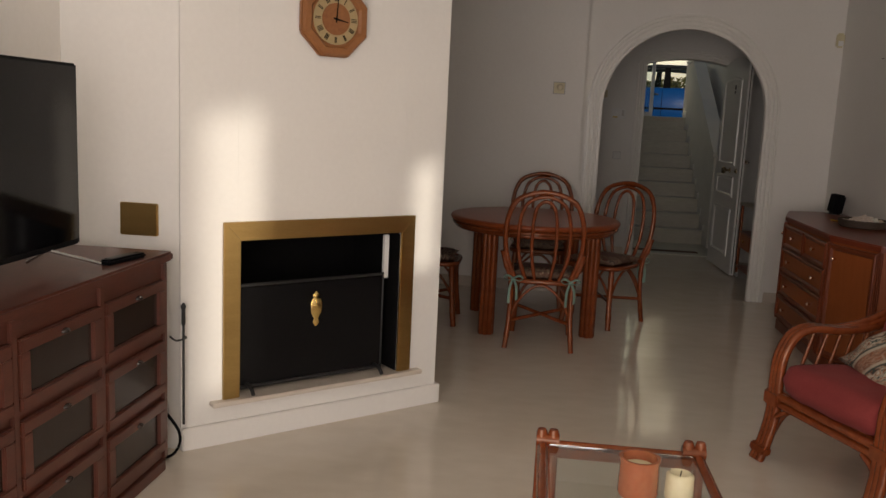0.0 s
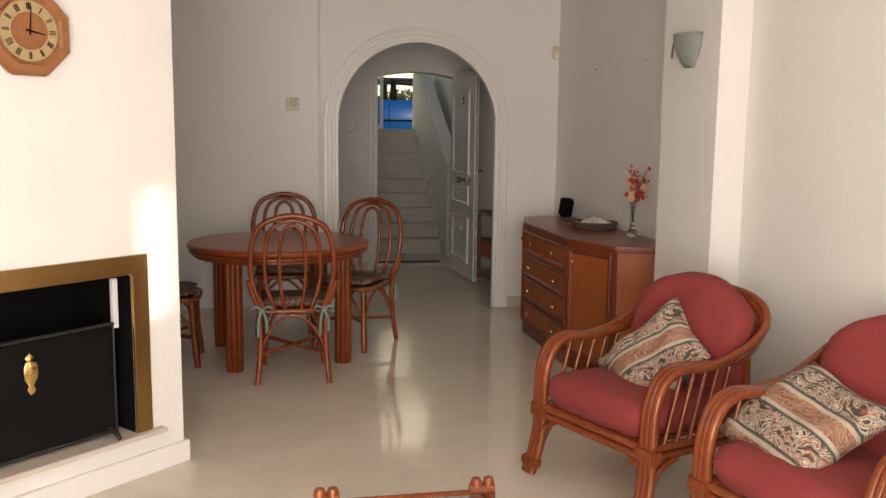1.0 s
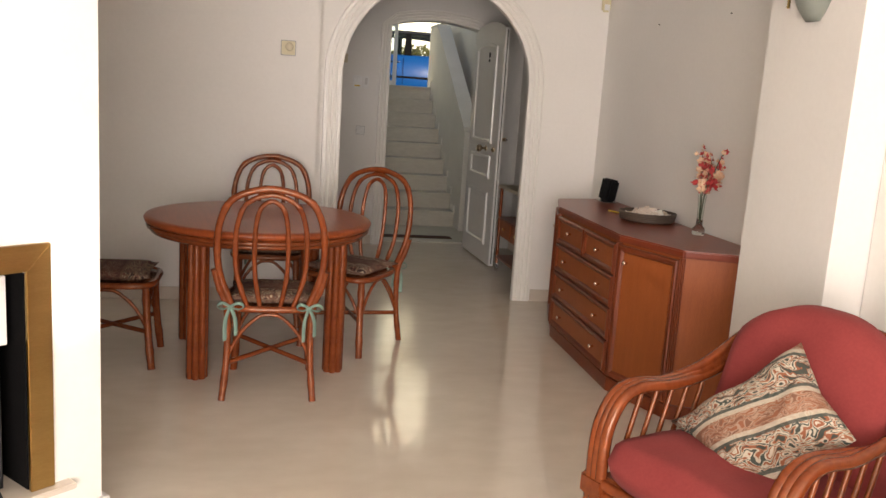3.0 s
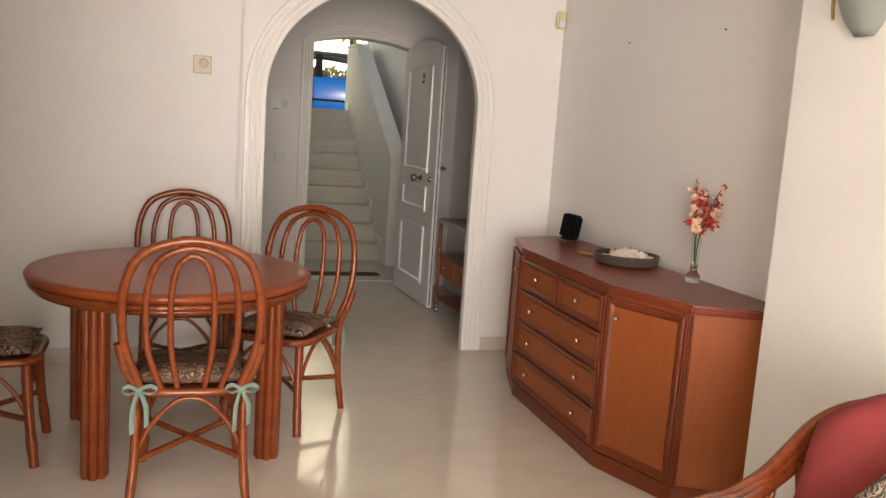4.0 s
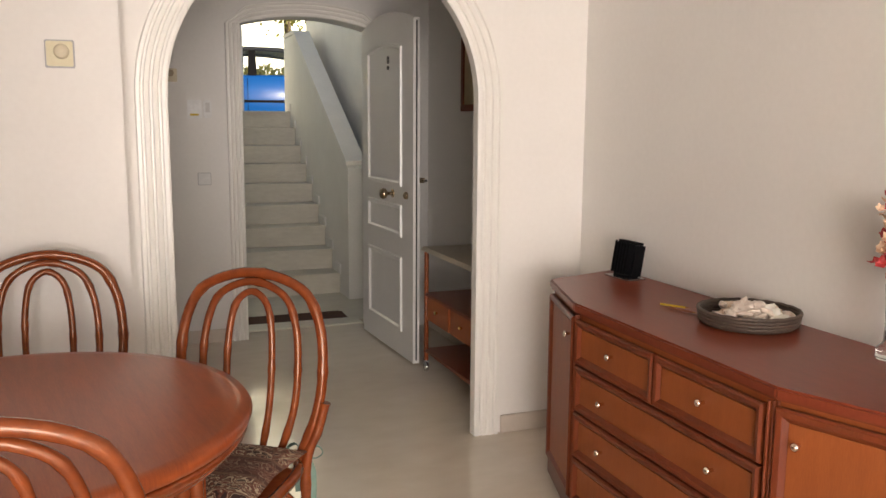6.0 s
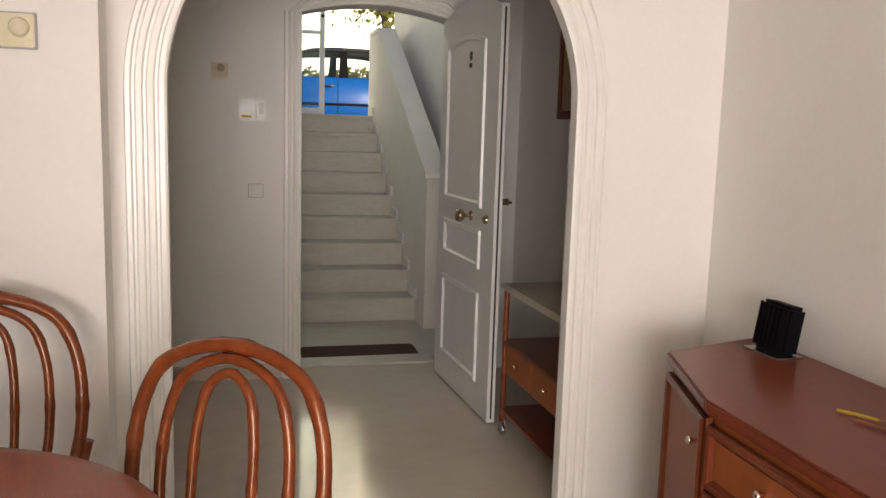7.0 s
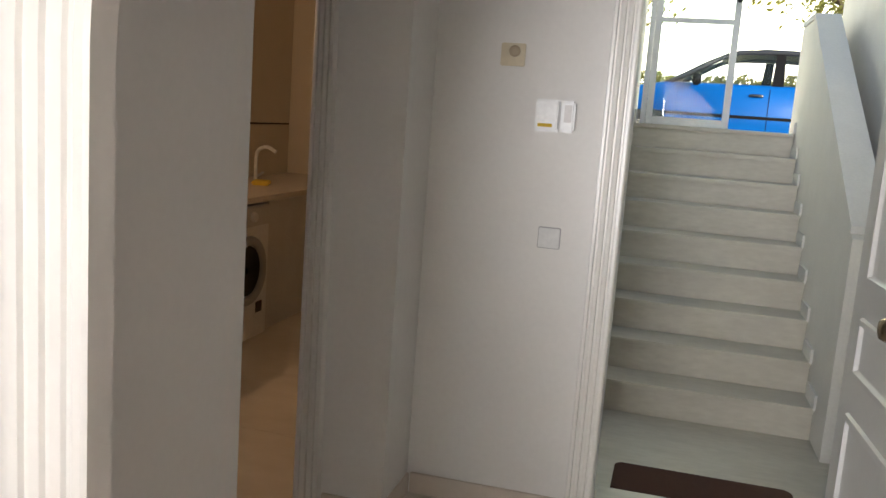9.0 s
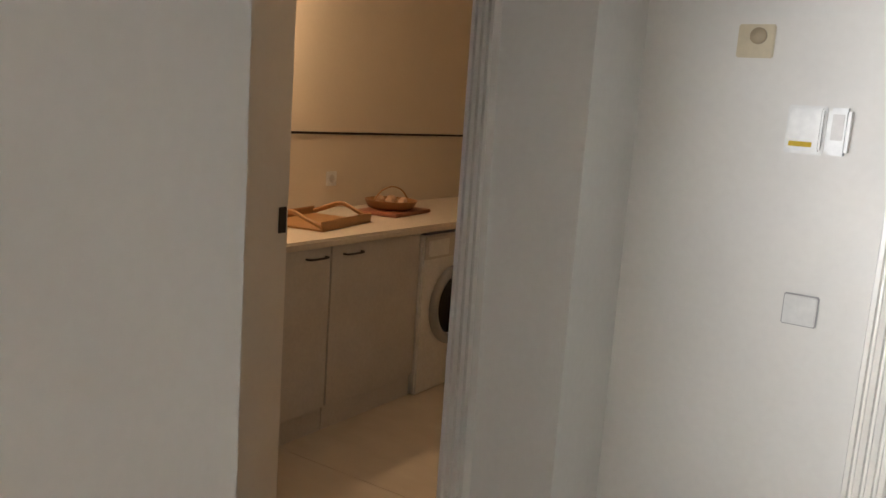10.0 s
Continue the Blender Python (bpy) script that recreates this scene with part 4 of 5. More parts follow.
# ---- sideboard and what stands on it ----
def sideboard():
    s = thing("sideboard", pose(0, 0, 0), "angled orange-brown wooden sideboard with drawers and a dark polished top", "sideboard")
    P = [Vector(p) for p in ((2.615, 4.65), (2.222, 4.53), (2.092, 4.10), (2.080, 3.13), (2.222, 2.735), (2.615, 2.575))]
    mid = Vector((2.40, 3.6))
    grow = lambda d: [p + (p - mid).normalized() * d if p.x < 2.6 else p + Vector((0, math.copysign(d, p.y - mid.y))) for p in P]
    part("carcass", slab([(p.x, p.y, 0.07) for p in grow(-0.012)], (0, 0, 0.705)), "board", s)
    part("plinth", slab([(p.x, p.y, 0.0) for p in grow(0.004)], (0, 0, 0.0695)), "board_frame", s)
    part("top", slab([(p.x, p.y, 0.78) for p in grow(0.02)], (0, 0, 0.032), bevel=0.006), "board_top", s, "dark polished top")
    part("rim", slab([(p.x, p.y, 0.7755) for p in grow(0.008)], (0, 0, 0.004)), "board_frame", s)

    def front(a, b):
        d = (b - a).normalized()
        return Matrix.Translation((a.x, a.y, 0)) @ Matrix.Rotation(math.atan2(d.y, d.x), 4, "Z"), (b - a).length

    def panel(owner, name, m, x0, x1, z0, z1, framed, knobs):
        p = new(name)
        p.parent, p.matrix_basis = owner, m
        # bevelled frame with a recessed field
        bm = bmesh.new()
        loops = []
        for inset, y in ((0, 0.0), (0, -0.014), (0.006, -0.02), (framed * 0.6, -0.018), (framed, -0.006), (framed + 0.004, -0.006)):
            loops.append([bm.verts.new((x, y, z)) for x, z in ((x0 + inset, z0 + inset), (x1 - inset, z0 + inset), (x1 - inset, z1 - inset), (x0 + inset, z1 - inset))])
        for a, b in zip(loops, loops[1:]):
            for k in range(4):
                bm.faces.new((a[k], a[(k + 1) % 4], b[(k + 1) % 4], b[k]))
        part("frame", bm, "board_frame", p)
        i = framed + 0.001
        part("field", box(x0 + i, x1 - i, -0.0085, -0.004, z0 + i, z1 - i), "board", p)
        for x, z in knobs:
            part("knob", lathe([(0.006, 0), (0.005, 0.012), (0.010, 0.017), (0.0115, 0.024), (0.006, 0.029)], 14, m=pose(x, -0.008, z, 90)), "rose_brass", p, "small rose brass knob", smooth=True)

    m, ln = front(P[1], P[2])
    panel(s, "door", m, 0.03, ln - 0.02, 0.085, 0.762, 0.032, [(ln - 0.075, 0.685)])
    m, ln = front(P[2], P[3])
    h = 0.168
    for j in range(3):
        z = 0.09 + j * 0.17
        panel(s, "drawer", m, 0.01, ln - 0.02, z, z + 0.162, 0.03, [(0.2, z + 0.081), (ln - 0.2, z + 0.081)])
    for a, b in ((0.01, ln / 2 - 0.008), (ln / 2 + 0.0, ln - 0.02)):
        panel(s, "drawer", m, a, b, 0.60, 0.758, 0.03, [((a + b) / 2, 0.685)])
    m, ln = front(P[3], P[4])
    panel(s, "door", m, 0.012, ln - 0.012, 0.085, 0.762, 0.034, [(0.075, 0.68)])
    for a in (P[2], P[3], P[4]):
        for k in range(3):
            d = (a - mid).normalized()
            o = Vector((-d.y, d.x)) * (k - 1) * 0.011
            part("reed", lathe([(0.005, 0.08), (0.005, 0.772)], 6), "board_frame", s, smooth=True, m=pose(a.x + d.x * 0.004 + o.x, a.y + d.y * 0.004 + o.y, 0))


sideboard()


def flower_vase(m):
    v = thing("flower_vase", m, "slim clear glass vase of coral and peach flowers on the sideboard", "vase")
    part("glass_vase", lathe([(0.03, 0.0), (0.034, 0.006), (0.032, 0.03), (0.017, 0.05), (0.015, 0.09), (0.017, 0.15), (0.022, 0.205), (0.0205, 0.205), (0.0155, 0.15), (0.0135, 0.09), (0.0145, 0.055), (0.008, 0.05)], 20), "glass", v, smooth=True)
    rnd = random.Random(4)
    for k in range(8):
        a = rnd.uniform(0, 6.28)
        r, h = rnd.uniform(0.02, 0.085), rnd.uniform(0.33, 0.44)
        tip = Vector((r * math.cos(a), r * math.sin(a), h))
        st = part("stem", tube(smooth_path([(0.003 * math.cos(a), 0.003 * math.sin(a), 0.06), (0.01 * math.cos(a), 0.01 * math.sin(a), 0.2), tip * 0.75 + Vector((0, 0, 0.07)), tip], 3), 0.0022, 5), "stem", v, smooth=True)
        for j in range(16):
            f = j / 15
            p = Vector((tip.x * (0.45 + 0.6 * f), tip.y * (0.45 + 0.6 * f), 0.24 + (h - 0.22) * f)) + Vector([rnd.uniform(-0.025, 0.025) for _ in range(3)])
            bm = bmesh.new()
            size = rnd.uniform(0.012, 0.020) * (1.15 - 0.5 * f)
            for q in range(5):
                t = 2 * math.pi * q / 5
                c = Vector((math.cos(t), math.sin(t), 0.45)) * size
                s = Vector((-math.sin(t), math.cos(t), 0)) * size * 0.55
                o = bm.verts.new((0, 0, 0))
                bm.faces.new((o, bm.verts.new(c * 0.7 + s), bm.verts.new(c * 1.3 + Vector((0, 0, size * 0.2))), bm.verts.new(c * 0.7 - s)))
            part("blossom", bm, "petal_red" if rnd.random() < 0.80 - 0.4 * f else "petal_peach", st, m=Matrix.Translation(p) @ Euler([rnd.uniform(-1.3, 1.3) for _ in range(3)]).to_matrix().to_4x4())


flower_vase(pose(2.53, 3.20, 0.813))


def shell_tray(m):
    t = thing("shell_tray", m, "round grey wicker tray full of pale sea shells on the sideboard", "tray")
    part("tray_base", lathe([(0.19, 0.0), (0.2, 0.006), (0.2, 0.012)], 40), "wicker", t)
    for k in range(4):
        part("woven_rim", tube([((0.198 + 0.003 * k) * math.cos(6.2832 * q / 40), (0.198 + 0.003 * k) * math.sin(6.2832 * q / 40), 0.014 + 0.012 * k + 0.002 * (q % 2)) for q in range(40)], 0.008, 6, True), "wicker", t, smooth=True)
    rnd = random.Random(9)
    for k in range(64):
        a, r = rnd.uniform(0, 6.28), 0.165 * math.sqrt(rnd.random())
        bm = bmesh.new()
        bmesh.ops.create_icosphere(bm, subdivisions=2, radius=1)
        sx, sy, sz = rnd.uniform(0.016, 0.042), rnd.uniform(0.012, 0.03), rnd.uniform(0.009, 0.022)
        for v in bm.verts:
            rib = 1 + 0.16 * math.sin(9 * math.atan2(v.co.y, v.co.x))
            v.co = Vector((v.co.x * sx * rib, v.co.y * sy * (1.2 - 0.5 * v.co.x) * rib, v.co.z * sz))
        o = part("shell", bm, "shell" if k % 3 else "pale_shell" if k % 2 else "brown_shell", smooth=True)
        o.matrix_basis = m @ pose(r * math.cos(a), r * math.sin(a), 0.03 + 0.035 * (1 - r / 0.17) + 0.01 * rnd.random(), rnd.uniform(-30, 30), rnd.uniform(-30, 30), rnd.uniform(0, 360))
        tagged(o, "pale ribbed sea shell lying in the wicker tray", "shell", "shells in the tray")


shell_tray(pose(2.452, 3.66, 0.813) @ Matrix.Diagonal((0.75, 0.75, 0.88, 1)))
ph = thing("box_speaker", pose(2.525, 4.475, 0.813, 0, 0, -88), "small black ribbed box speaker leaning back on the sideboard", "speaker")
lean = pose(0, 0, 0.004, -9)
part("body", box(-0.068, 0.068, -0.032, 0.034, 0.0, 0.148, 0.012, m=lean), "black", ph)
for k in range(6):
    part("front_rib", box(-0.055 + 0.02 * k, -0.045 + 0.02 * k, -0.039, -0.031, 0.012, 0.142, 0.002, m=lean), "black", ph)
part("base", box(-0.08, 0.08, -0.05, 0.045, 0.0, 0.006, 0.002), "steel", ph)
for k, (x, y, a) in enumerate(((2.356, 3.867, -70), (2.372, 3.936, -59))):
    pen = thing("pencil", pose(x, y, 0.818, 0, 90, a), "short wooden pencil lying on the sideboard", "pencil", "pencils on the sideboard")
    part("barrel", lathe([(0.004, -0.05), (0.004, 0.04)], 6), "yellow" if k else "chop", pen)
    part("point", lathe([(0.004, 0.0402), (0.0008, 0.055)], 6), "tray", pen)
# ---- armchairs and glass table ----
def armchair(m, label):
    """Front looks along local +y; the floor point is the middle of the front legs."""
    a = thing("armchair", m, label, "armchair", "rattan armchairs")
    W = 0.31
    for k in (-1, 0, 1):
        # leg, arm and back in one bent cane, three side by side
        half = []
        for x, y, z in ((0.012, 0.05, 0.0), (0.004, 0.02, 0.10), (0, 0.0, 0.22), (0, 0.0, 0.36), (0, -0.012, 0.47), (0, -0.06, 0.555), (0, -0.14, 0.585), (0, -0.27, 0.575), (0.012, -0.42, 0.585),
                        (0.015, -0.54, 0.62), (0.0, -0.63, 0.68), (-0.06, -0.69, 0.735), (-0.16, -0.72, 0.768)):
            up = k * 0.034 if z > 0.6 else k * 0.034 * max(0.0, (z - 0.56) / 0.04) if y < -0.3 else 0.0
            half.append((W + x + k * (0.022 if y > -0.4 else 0.008), y - 0.006 * k * (y < -0.6), z + up * 0.6))
        pts = half + [(0, -0.735, 0.78 + k * 0.02)] + [(-x, y, z) for x, y, z in half[::-1]]
        part("arm_and_back_cane", tube(smooth_path(pts, 4), 0.0185, 8), "rattan", a, smooth=True)
    for x in (-1, 1):
        o = x * W
        part("rear_leg", tube(smooth_path([(x * 0.26, -0.68, 0), (x * 0.27, -0.62, 0.2), (x * 0.285, -0.58, 0.42), (x * 0.30, -0.55, 0.62)], 4), 0.018, 8), "rattan", a, smooth=True)
        part("seat_rail", tube([(o, 0.0, 0.295), (o * 0.94, -0.62, 0.265)], 0.018, 8), "rattan", a, smooth=True)
        part("seat_rail", tube([(o, 0.0, 0.26), (o * 0.94, -0.62, 0.23)], 0.0165, 8), "rattan", a, smooth=True)
        for k in range(5):
            y = -0.13 - 0.07 * k
            part("arm_spindle", tube([(o, y + 0.05, 0.29), (o, y - 0.035, 0.575)], 0.0085, 6), "rattan", a, smooth=True)
        part("corner_brace", tube(smooth_path([(o, 0.01, 0.10), (o * 0.92, 0.005, 0.20), (o * 0.70, 0.0, 0.243)], 4), 0.013, 6), "rattan", a, smooth=True)
        part("corner_brace", tube(smooth_path([(o, 0.0, 0.10), (o, -0.06, 0.20), (o, -0.16, 0.24)], 4), 0.013, 6), "rattan", a, smooth=True)
        part("foot_binding", box(-0.05, 0.05, -0.023, 0.023, -0.02, 0.02, 0.008), "rattan", a, m=pose(o + x * 0.008, 0.037, 0.05, 12))
        part("binding", box(-0.05, 0.05, -0.024, 0.024, -0.035, 0.035, 0.01), "rattan", a, m=pose(o, 0.0, 0.278))
    for z, r in ((0.295, 0.018), (0.26, 0.0165)):
        part("front_rail", tube([(-W, 0.0, z), (W, 0.0, z)], r, 8), "rattan", a, smooth=True)
        part("rear_rail", tube([(-0.29, -0.62, z - 0.03), (0.29, -0.62, z - 0.03)], r, 8), "rattan", a, smooth=True)
    for k in range(5):
        x = -0.2 + 0.1 * k
        part("back_slat", tube(smooth_path([(x, -0.64, 0.28), (x, -0.70, 0.55), (x, -0.735, 0.765)], 3), 0.010, 6), "rattan", a, smooth=True)
    part("seat_base", box(-0.29, 0.29, -0.60, -0.01, 0.30, 0.315, 0.004), "rattan", a)
    seat = pillow(0.58, 0.65, 0.155, 18, 0.0, boxy=0.2, rounded=0.10)
    part("seat_cushion", seat, "red", a, "thick red suede seat cushion", smooth=True, m=pose(0, -0.285, 0.37, 2.5))
    back = pillow(0.62, 0.55, 0.20, 18, 0.04, boxy=0.28)
    for v in back.verts:
        k = min(max((v.co.y + 0.27) / 0.54, 0.0), 1.0)
        v.co.y -= 0.16 * k * (abs(v.co.x) / 0.31) ** 2.3
        v.co.x *= 1 - 0.05 * k * k
    part("back_cushion", back, "red", a, "rounded red suede back cushion", smooth=True, m=pose(0, -0.56, 0.612, 106))
    return a


d1 = Vector((-0.929, -0.37))
a1 = armchair(facing(1.513, 1.235, *d1), "bent rattan armchair with red suede cushions by the pillar")


def scatter_cushion(m, size, slump, turn=0):
    c = thing("scatter_cushion", m, "paisley striped scatter cushion propped on a red armchair", "cushion", "paisley cushions")
    bm = pillow(size, size, 0.13, 20, 0.12)
    h = size / 2
    for v in bm.verts:
        # slumped: pulled along one diagonal, with shallow creases running to the corners
        p, q = (v.co.x + v.co.y) / (2 * h), (v.co.y - v.co.x) / (2 * h)
        p, q = p + slump * (max(p, 0) - max(q, 0)), q - 0.4 * slump * max(-p, 0)
        z = v.co.z * (1 + 0.16 * noise.noise((p * 3.1, q * 3.1, size * 9)))
        v.co = Vector(((p - q) * h, (p + q) * h, z + 0.025 * noise.noise((p * 1.6, q * 1.6, 4.0))))
    bm.transform(pose(0, 0, 0, 0, 0, turn))
    part("cover", bm, "paisley", c, smooth=True)
    return c


scatter_cushion(facing(1.513, 1.235, *d1) @ pose(-0.03, -0.33, 0.548, 120, 0, 0) @ pose(0, 0, 0, 0, 0, -42), 0.365, 0.28, -22)
d2 = Vector((-0.956, -0.293))
a2 = armchair(facing(1.775, 0.353, *d2), "second rattan armchair with red suede cushions")
scatter_cushion(facing(1.775, 0.353, *d2) @ pose(0.12, -0.25, 0.525, 146, 4, 0) @ pose(0, 0, 0, 0, 0, 16), 0.42, 0.1)


def coffee_table():
    t = thing("coffee_table", pose(0.635, -0.10, 0), "rattan coffee table with a glass top", "coffee table")
    hx, hy = 0.235, 0.49
    for x in (-1, 1):
        for y in (-1, 1):
            for k in (0, 1):
                part("leg", lathe([(0.017, 0), (0.017, 0.465), (0.013, 0.475)], 10), "rattan", t, smooth=True, m=pose(x * (hx + 0.004 - 0.036 * k), y * hy, 0))
            part("cap", tube([(x * (hx + 0.02), y * hy, 0.44), (x * (hx - 0.05), y * hy, 0.44)], 0.021, 8), "rattan", t, smooth=True)
    for y in (-1, 1):
        part("rail", tube([(-hx, y * hy, 0.425), (hx, y * hy, 0.425)], 0.017, 8), "rattan", t, smooth=True)
        part("lower_rail", tube([(-hx, y * hy, 0.14), (hx, y * hy, 0.14)], 0.014, 8), "rattan", t, smooth=True)
    for x in (-1, 1):
        part("rail", tube([(x * hx, -hy, 0.425), (x * hx, hy, 0.425)], 0.0168, 8), "rattan", t, smooth=True)
        part("lower_rail", tube([(x * hx, -hy, 0.14), (x * hx, hy, 0.14)], 0.0138, 8), "rattan", t, smooth=True)
    part("glass_top", box(-hx + 0.02, hx - 0.02, -hy + 0.025, hy - 0.025, 0.43, 0.438, 0.001), "glass", t, "clear glass top")
    bm = box(-hx + 0.015, hx - 0.015, -hy + 0.02, -hy + 0.05, 0.40, 0.4295)
    part("bead", bm, "rattan", t)
    part("bead", box(-hx + 0.015, hx - 0.015, hy - 0.05, hy - 0.02, 0.40, 0.4295), "rattan", t)
    c = thing("candle", pose(0.652, 0.06, 0.4385), "orange amber glass candle holder on the coffee table", "candle")
    part("holder", lathe([(0.05, 0), (0.054, 0.01), (0.052, 0.09), (0.055, 0.105), (0.046, 0.105), (0.044, 0.07), (0.01, 0.068)], 24), "amber", c, smooth=True)
    part("wax", lathe([(0.042, 0.068), (0.04, 0.082), (0.006, 0.08)], 20), "wax", c, smooth=True)
    c = thing("candle", pose(0.76, 0.06, 0.4385), "short cream pillar candle on the coffee table", "candle")
    part("wax", lathe([(0.036, 0), (0.038, 0.01), (0.037, 0.065), (0.028, 0.072), (0.02, 0.062), (0.004, 0.06)], 20), "wax", c, smooth=True)
    part("wick", tube([(0, 0, 0.06), (0.002, 0, 0.078)], 0.0015, 5), "iron", c)


coffee_table()


# ---- fittings on the walls ----
def sconce(m):
    s = thing("wall_sconce", m, "half-bowl frosted glass wall sconce with a brass rim on the pillar", "wall lamp")
    bm = bmesh.new()
    rows = []
    for i in range(9):
        t = i / 8
        r = 0.115 * math.sin(0.25 + 1.32 * t) ** 0.8
        rows.append([bm.verts.new((r * math.cos(math.pi * k / 16), -r * 0.75 * math.sin(math.pi * k / 16), -0.12 + 0.20 * t)) for k in range(17)])
    for a, b in zip(rows, rows[1:]):
        for k in range(16):
            bm.faces.new((a[k], a[k + 1], b[k + 1], b[k]))
    bm.faces.new(rows[0])
    bmesh.ops.solidify(bm, geom=bm.faces[:], thickness=0.004)
    part("bowl", bm, "alabaster", s, "frosted greenish glass bowl", smooth=True)
    part("bracket", tube(smooth_path([(-0.118, -0.005, 0.085), (-0.105, -0.045, 0.03), (-0.07, -0.07, -0.06)], 4), 0.006, 6), "gold", s, "brass rim", smooth=True)
    part("back_plate", box(-0.05, 0.05, -0.006, 0.0, -0.06, 0.05, 0.002), "gold", s)


sconce(pose(2.351, 2.175, 1.892, 0, 0, -90) @ Matrix.Diagonal((1.0, 1.0, 0.82, 1)))


def switch_plate(name, m, w, h, label, category, mat="white", inner="white", inset=0.012):
    s = thing(name, m, label, category)
    part("plate", box(-w / 2, w / 2, -0.009, 0, -h / 2, h / 2, 0.003), mat, s)
    return s


s = switch_plate("thermostat", pose(0.432, 4.849, 1.665), 0.096, 0.096, "square chrome-edged thermostat on the white wall", "thermostat", "grey_rim")
part("cover", box(-0.043, 0.043, -0.016, -0.0092, -0.043, 0.043, 0.003), "wax", s)
part("dial", lathe([(0.026, 0), (0.024, 0.012), (0.02, 0.014)], 20, m=pose(0.006, -0.0162, 0.008, 90)), "ivory", s, smooth=True)
s = switch_plate("light_switch", pose(1.113, 7.109, 1.067), 0.082, 0.078, "square white light switch with a thin grey rim", "switch", "grey_rim")
part("rocker", box(-0.038, 0.038, -0.013, -0.0092, -0.036, 0.036, 0.002), "gloss_white", s)
s = switch_plate("door_bell_chime", pose(0.926, 7.109, 1.708), 0.088, 0.08, "square ivory chime button on the hall wall", "door bell", "ivory")
part("button", lathe([(0.02, 0), (0.02, 0.006), (0.014, 0.009)], 20, m=pose(0.006, -0.0092, 0.012, 90)), "beige", s, smooth=True)
s = switch_plate("intercom", pose(1.068, 7.109, 1.503), 0.088, 0.115, "white intercom handset unit on the hall wall", "intercom")
part("handset", box(0.05, 0.1, -0.035, 0.0, -0.055, 0.055, 0.008), "white", s)
part("body", box(-0.04, 0.04, -0.028, -0.0092, -0.05, 0.052, 0.005), "white", s)
part("key", box(-0.03, 0.022, -0.031, -0.0282, -0.04, -0.028, 0.001), "yellow", s, "amber key")
part("grille", box(0.062, 0.088, -0.0375, -0.0352, -0.02, 0.04, 0.001), "cupboard", s)
pir = thing("alarm_sensor", pose(2.585, 4.999, 2.127, 0, 0, 0), "small ivory alarm sensor near the wall corner", "sensor")
part("housing", box(-0.03, 0.03, -0.04, 0, -0.055, 0.055, 0.012), "wax", pir)
part("lens", box(-0.02, 0.02, -0.044, -0.0402, -0.045, -0.005, 0.002), "white", pir)
for y, z in ((4.136, 1.934), (3.284, 1.934)):
    n = tagged(part("wall_nail", lathe([(0.002, 0), (0.0035, 0.010), (0.002, 0.012)], 8, m=pose(2.619, y, z, 0, -90)), "iron"), "small rusty nail in the white wall", "nail", "nails in the wall")
pic = thing("picture_frame", pose(2.619, 6.25, 1.75, 0, 0, -90), "small brown wooden picture frame on the hall wall", "picture")
bm = box(-0.22, 0.22, -0.02, 0, 0.21, 0.25, 0.003)
box(-0.22, 0.22, -0.02, 0, -0.25, -0.21, 0.003, bm=bm)
box(-0.22, -0.18, -0.02, 0, -0.2098, 0.2098, 0.003, bm=bm)
box(0.18, 0.22, -0.02, 0, -0.2098, 0.2098, 0.003, bm=bm)
part("frame", bm, "board_frame", pic)
part("picture", box(-0.18, 0.18, -0.01, -0.004, -0.21, 0.21), "clockface", pic)


